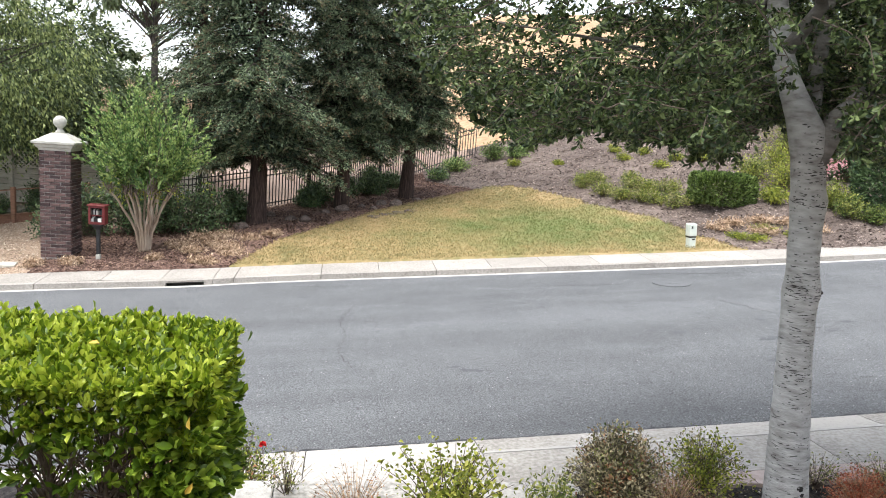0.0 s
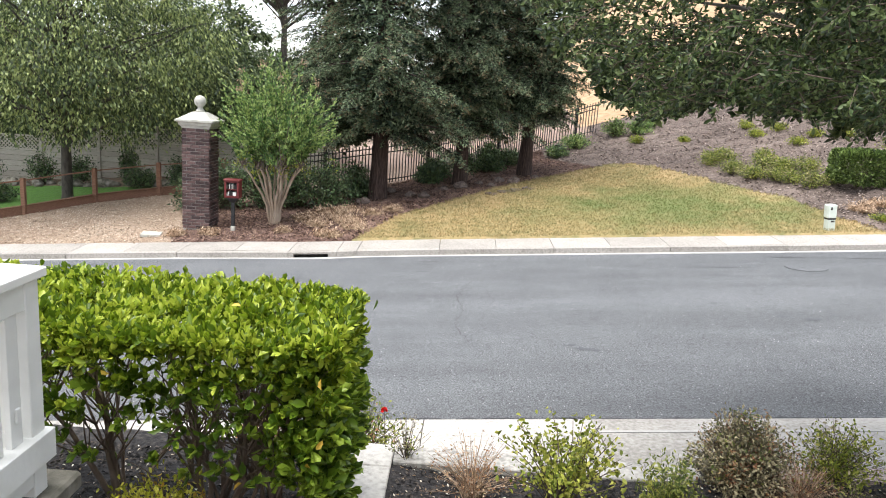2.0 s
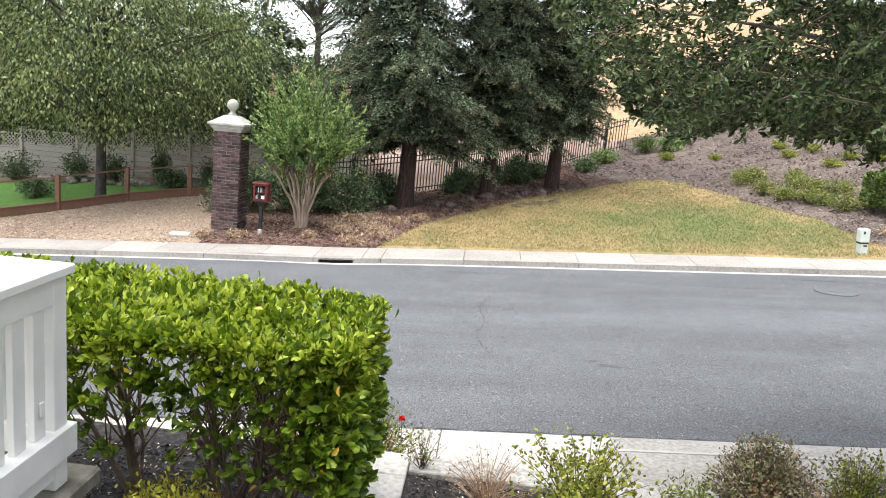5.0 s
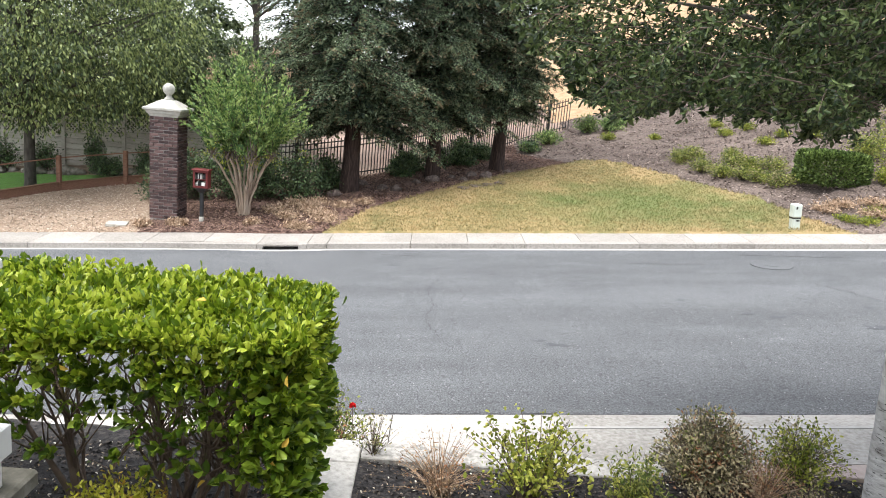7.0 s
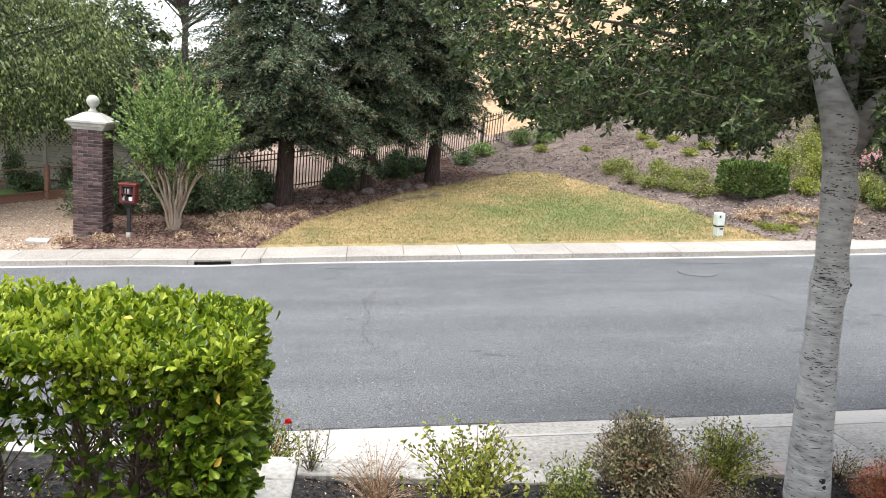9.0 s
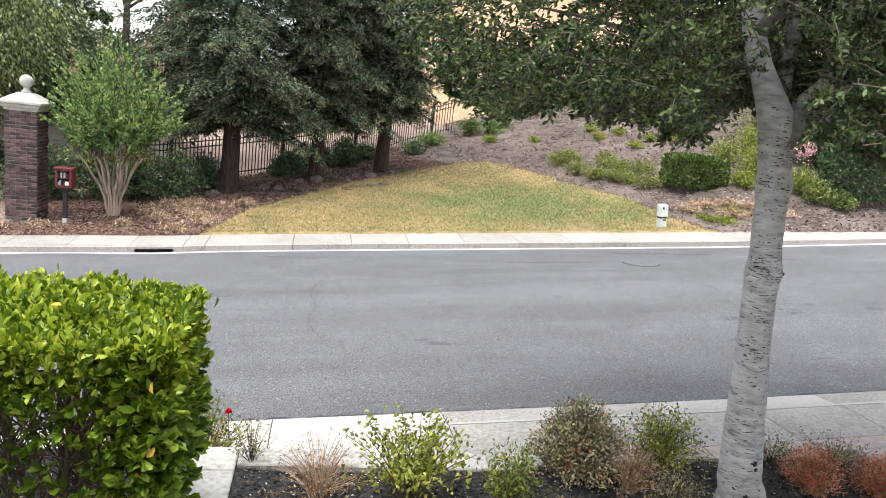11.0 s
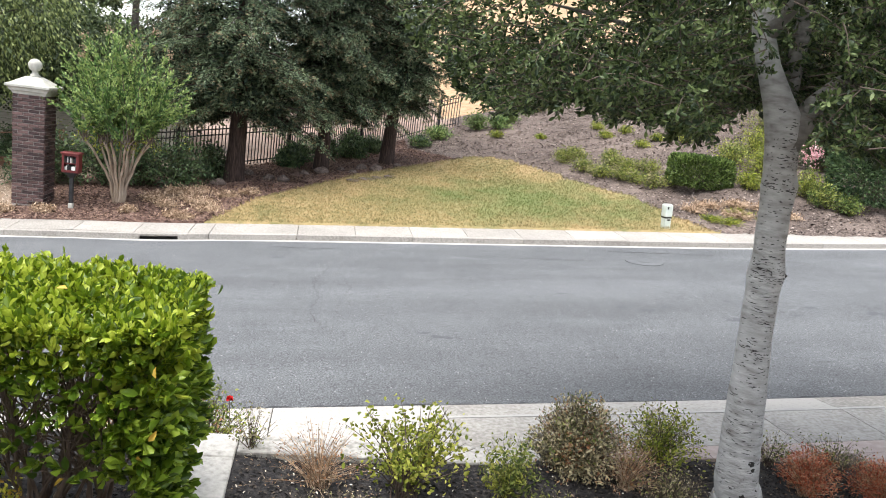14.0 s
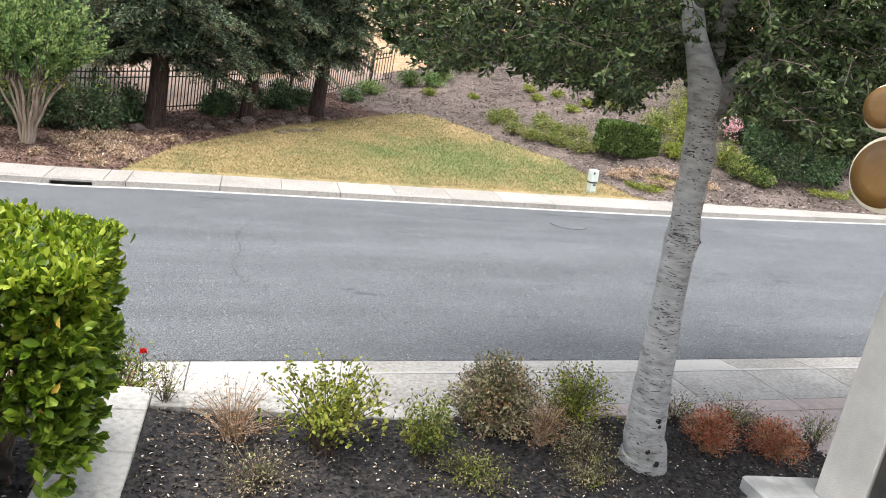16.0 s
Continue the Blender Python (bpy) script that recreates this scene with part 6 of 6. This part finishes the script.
rr = random.Random(9)
for i, (x, y) in enumerate([(-2.0, 20.9), (-1.4, 20.3), (-0.5, 21.2), (0.0, 21.5), (0.55, 22.0), (1.16, 22.3), (1.6, 22.1), (2.3, 22.9), (-1.0, 20.1), (-2.6, 19.4), (0.9, 21.6)]):
    s = rr.uniform(0.12, 0.22)
    rock("bed_stone", x, y, SL(x, y), s, s * 0.8, s * 0.7, M_HILLMULCH, "rounded brownish stone in the mulch bed", i, "bed stones")
for i in range(26):
    x = -15 + i * 0.26 + rr.uniform(-0.1, 0.1)
    y = 22.5 + 0.12 * (-11 - x) + rr.uniform(-0.1, 0.35)
    s = rr.uniform(0.12, 0.28)
    rock("border_rock", x, y, SL(x, y), s, s * 0.8, s * 0.75, M_STONE, "grey border rock at the green lawn edge", 40 + i, "border rocks")
for i, (x, y) in enumerate([(1.68, 20.9), (1.3, 20.7), (0.95, 20.45), (2.0, 21.2)]):
    ob = part("stepping_stone", boxbm(-0.24, 0.24, -0.15, 0.15, -0.03, 0.05, bevel=0.02), M_HILLMULCH)
    ob.matrix_world = pose(x, y, SL(x, y) + 0.0, 4, 0, 20 + 15 * i)
    tagged(ob, "flat grey stepping stone at the lawn edge", "stone", "stepping stones")
ob = part("paving_flag", boxbm(-0.22, 0.22, -0.16, 0.16, -0.03, 0.045, bevel=0.012), M_PRECAST)
ob.matrix_world = pose(-7.0, 16.15, SL(-7, 16.15) + 0.03, 2, 0, 12)
tagged(ob, "loose pale paving flag lying by the pillar", "stone")

# cracks, seams and the manhole in the street
crack([(0.3, 12.2), (0.06, 11.2), (0.13, 10.3), (0.04, 9.6), (0.24, 8.8)], 0.0055, 1)
crack([(0.5, 11.5), (0.62, 10.9), (0.55, 10.5)], 0.005, 11)
crack([(x, near_edge(x) + 0.02) for x in range(-5, 12)], 0.011, 12, "edge_seam")
crack([(6.4, 11.6), (7.0, 10.4), (7.3, 9.8)], 0.008, 2)
crack([(5.95, 13.9), (7.1, 13.75), (8.2, 13.6)], 0.009, 3, "tar_seam")
crack([(8.9, 13.1), (9.9, 13.0)], 0.007, 4, "tar_seam")
crack([(-0.9, 13.85), (0.5, 13.7)], 0.007, 5)
crack([(3.6, 13.1), (5.4, 12.95)], 0.007, 6)


def tar_spot(x, y, r, seed):
    rng = random.Random(seed)
    V = [(x, y)]
    for i in range(18):
        a = 2 * math.pi * i / 18
        k = r * rng.uniform(0.45, 1.15)
        V.append((x + 1.7 * k * math.cos(a), y + 0.8 * k * math.sin(a)))
    W = []
    for a, b in V:
        u = (b - near_edge(a)) / (far_gutter(a) - near_edge(a))
        W.append((a, b, grade(a) + 0.04 * (1 - (2 * u - 1) ** 2) + 0.004))
    tagged(link("tar_spot", W, [(0, i, i % 18 + 1) for i in range(1, 19)], M_TARSPOT), "dark worn stain on the street asphalt", "stain", kind="structure")


for i, (x, y, r) in enumerate([(4.6, 9.9, 0.06), (4.95, 9.75, 0.09), (5.3, 9.9, 0.05), (6.1, 9.3, 0.12), (1.7, 8.6, 0.1), (1.5, 8.75, 0.06), (7.2, 9.5, 0.07), (7.7, 9.9, 0.1), (3.9, 10.6, 0.06), (6.5, 10.2, 0.07), (8.6, 9.6, 0.12), (2.5, 11.6, 0.05), (-0.6, 12.9, 0.08), (5.6, 8.4, 0.06)]):
    tar_spot(x, y, r, i)


def manhole():
    x, y = 6.3, 12.95
    e = empty("manhole_cover", x, y, grade(x) + 0.035, "small round valve cover set in tar ring on street", "manhole")
    e.rotation_euler = (0, -math.atan(GRADE), 0)
    part("ring", lathe([(0.36, -0.03), (0.36, 0.004), (0.34, 0.005), (0.33, 0.002)], 28), M_ASPHALT, e)
    part("cover", lathe([(0.13, -0.02), (0.13, 0.006), (0.12, 0.008)], 28), M_ASPHALT, e)


manhole()


# ---- loose cover: grass, chips, litter ----
def scatter(name, cells, n, size, width, mat, label, category, seed, upright=0.0, x0=-17.0, y0=15.45, st=0.1, lift=0.03, fine=False):
    rng = np.random.default_rng(seed)
    c = np.array(cells)[rng.integers(0, len(cells), n)]
    xy = np.stack([x0 + (c[:, 0] + rng.random(n)) * st, y0 + (c[:, 1] + rng.random(n)) * st], axis=1)
    z = np.array([slope_land(a, b) for a, b in xy]) + lift + rng.uniform(0, 0.02, n)
    ax = rng.normal(size=(n, 3)) * np.array([1, 1, 0.25])
    ax[:, 2] += upright
    ob = leaf_part(name, np.column_stack([xy, z]), ax, rng.uniform(0.5, 1.4, n) * size, width, mat, None, "", 0.3, fine, rng, up=None if upright else 0.6)
    return tagged(ob, label, category, kind="stuff")


scatter("grass", CELLS["lawn"], 72000, 0.05, 0.22, M_BLADE, "short mown grass blades, green and straw-coloured", "grass", 201, upright=1.6)
scatter("bark_chips", CELLS["hill"], 60000, 0.08, 0.45, M_CHIP, "greyish bark chips over the bank", "mulch", 202, lift=0.02)
scatter("bark_chips", CELLS["bed"], 28000, 0.06, 0.45, M_REDCHIP, "red-brown bark chips in the tree bed", "mulch", 203, lift=0.02)
scatter("pebbles", CELLS["gravel"], 16000, 0.035, 0.8, M_PEBBLE, "loose tan and grey gravel stones", "gravel", 204, lift=0.015)


def bed_litter(name, n, size, width, mat, label, seed, lift):
    rng = np.random.default_rng(seed)
    x, y = rng.uniform(-3.5, 5.6, n), rng.uniform(2.9, 4.86, n)
    ok = ~((x > -0.86) & (x < -0.35))
    x, y = x[ok], y[ok]
    z = np.array([bed_land(a, b) + 0.035 * noise.noise((a * 2, b * 2, 1)) + 0.02 * noise.noise((a * 8, b * 8, 4)) for a, b in zip(x, y)]) + lift
    m = len(x)
    ax = rng.normal(size=(m, 3)) * np.array([1, 1, 0.22])
    ob = leaf_part(name, np.column_stack([x, y, z]), ax, rng.uniform(0.5, 1.5, m) * size, width, mat, None, "", 0.3, True, rng, up=0.6)
    tagged(ob, label, "mulch", kind="stuff")


bed_litter("mulch_chips", 18000, 0.03, 0.45, M_DARKCHIP, "black bark chips in the near bed", 211, 0.006)
bed_litter("fallen_leaves", 2600, 0.021, 0.45, M_LITTER, "small pale fallen leaves on black mulch", 212, 0.014)


def grit():
    rng = np.random.default_rng(220)
    n = 6000
    x = rng.uniform(-4, 12, n)
    y = 6.75 + rng.random(n) ** 1.5 * 7.2
    u = (y - 6.64) / 7.72
    z = 0.082 * x + 0.04 * (1 - (2 * u - 1) ** 2) + 0.003
    ax = rng.normal(size=(n, 3)) * np.array([1, 1, 0.1])
    ob = leaf_part("road_grit", np.column_stack([x, y, z]), ax, rng.uniform(0.008, 0.024, n), 0.7, M_GRIT, None, "", 0.3, False, rng, up=0.7)
    tagged(ob, "loose pale grit on the street", "grit", kind="stuff")


grit()
pavement_pieces()
near_pieces()
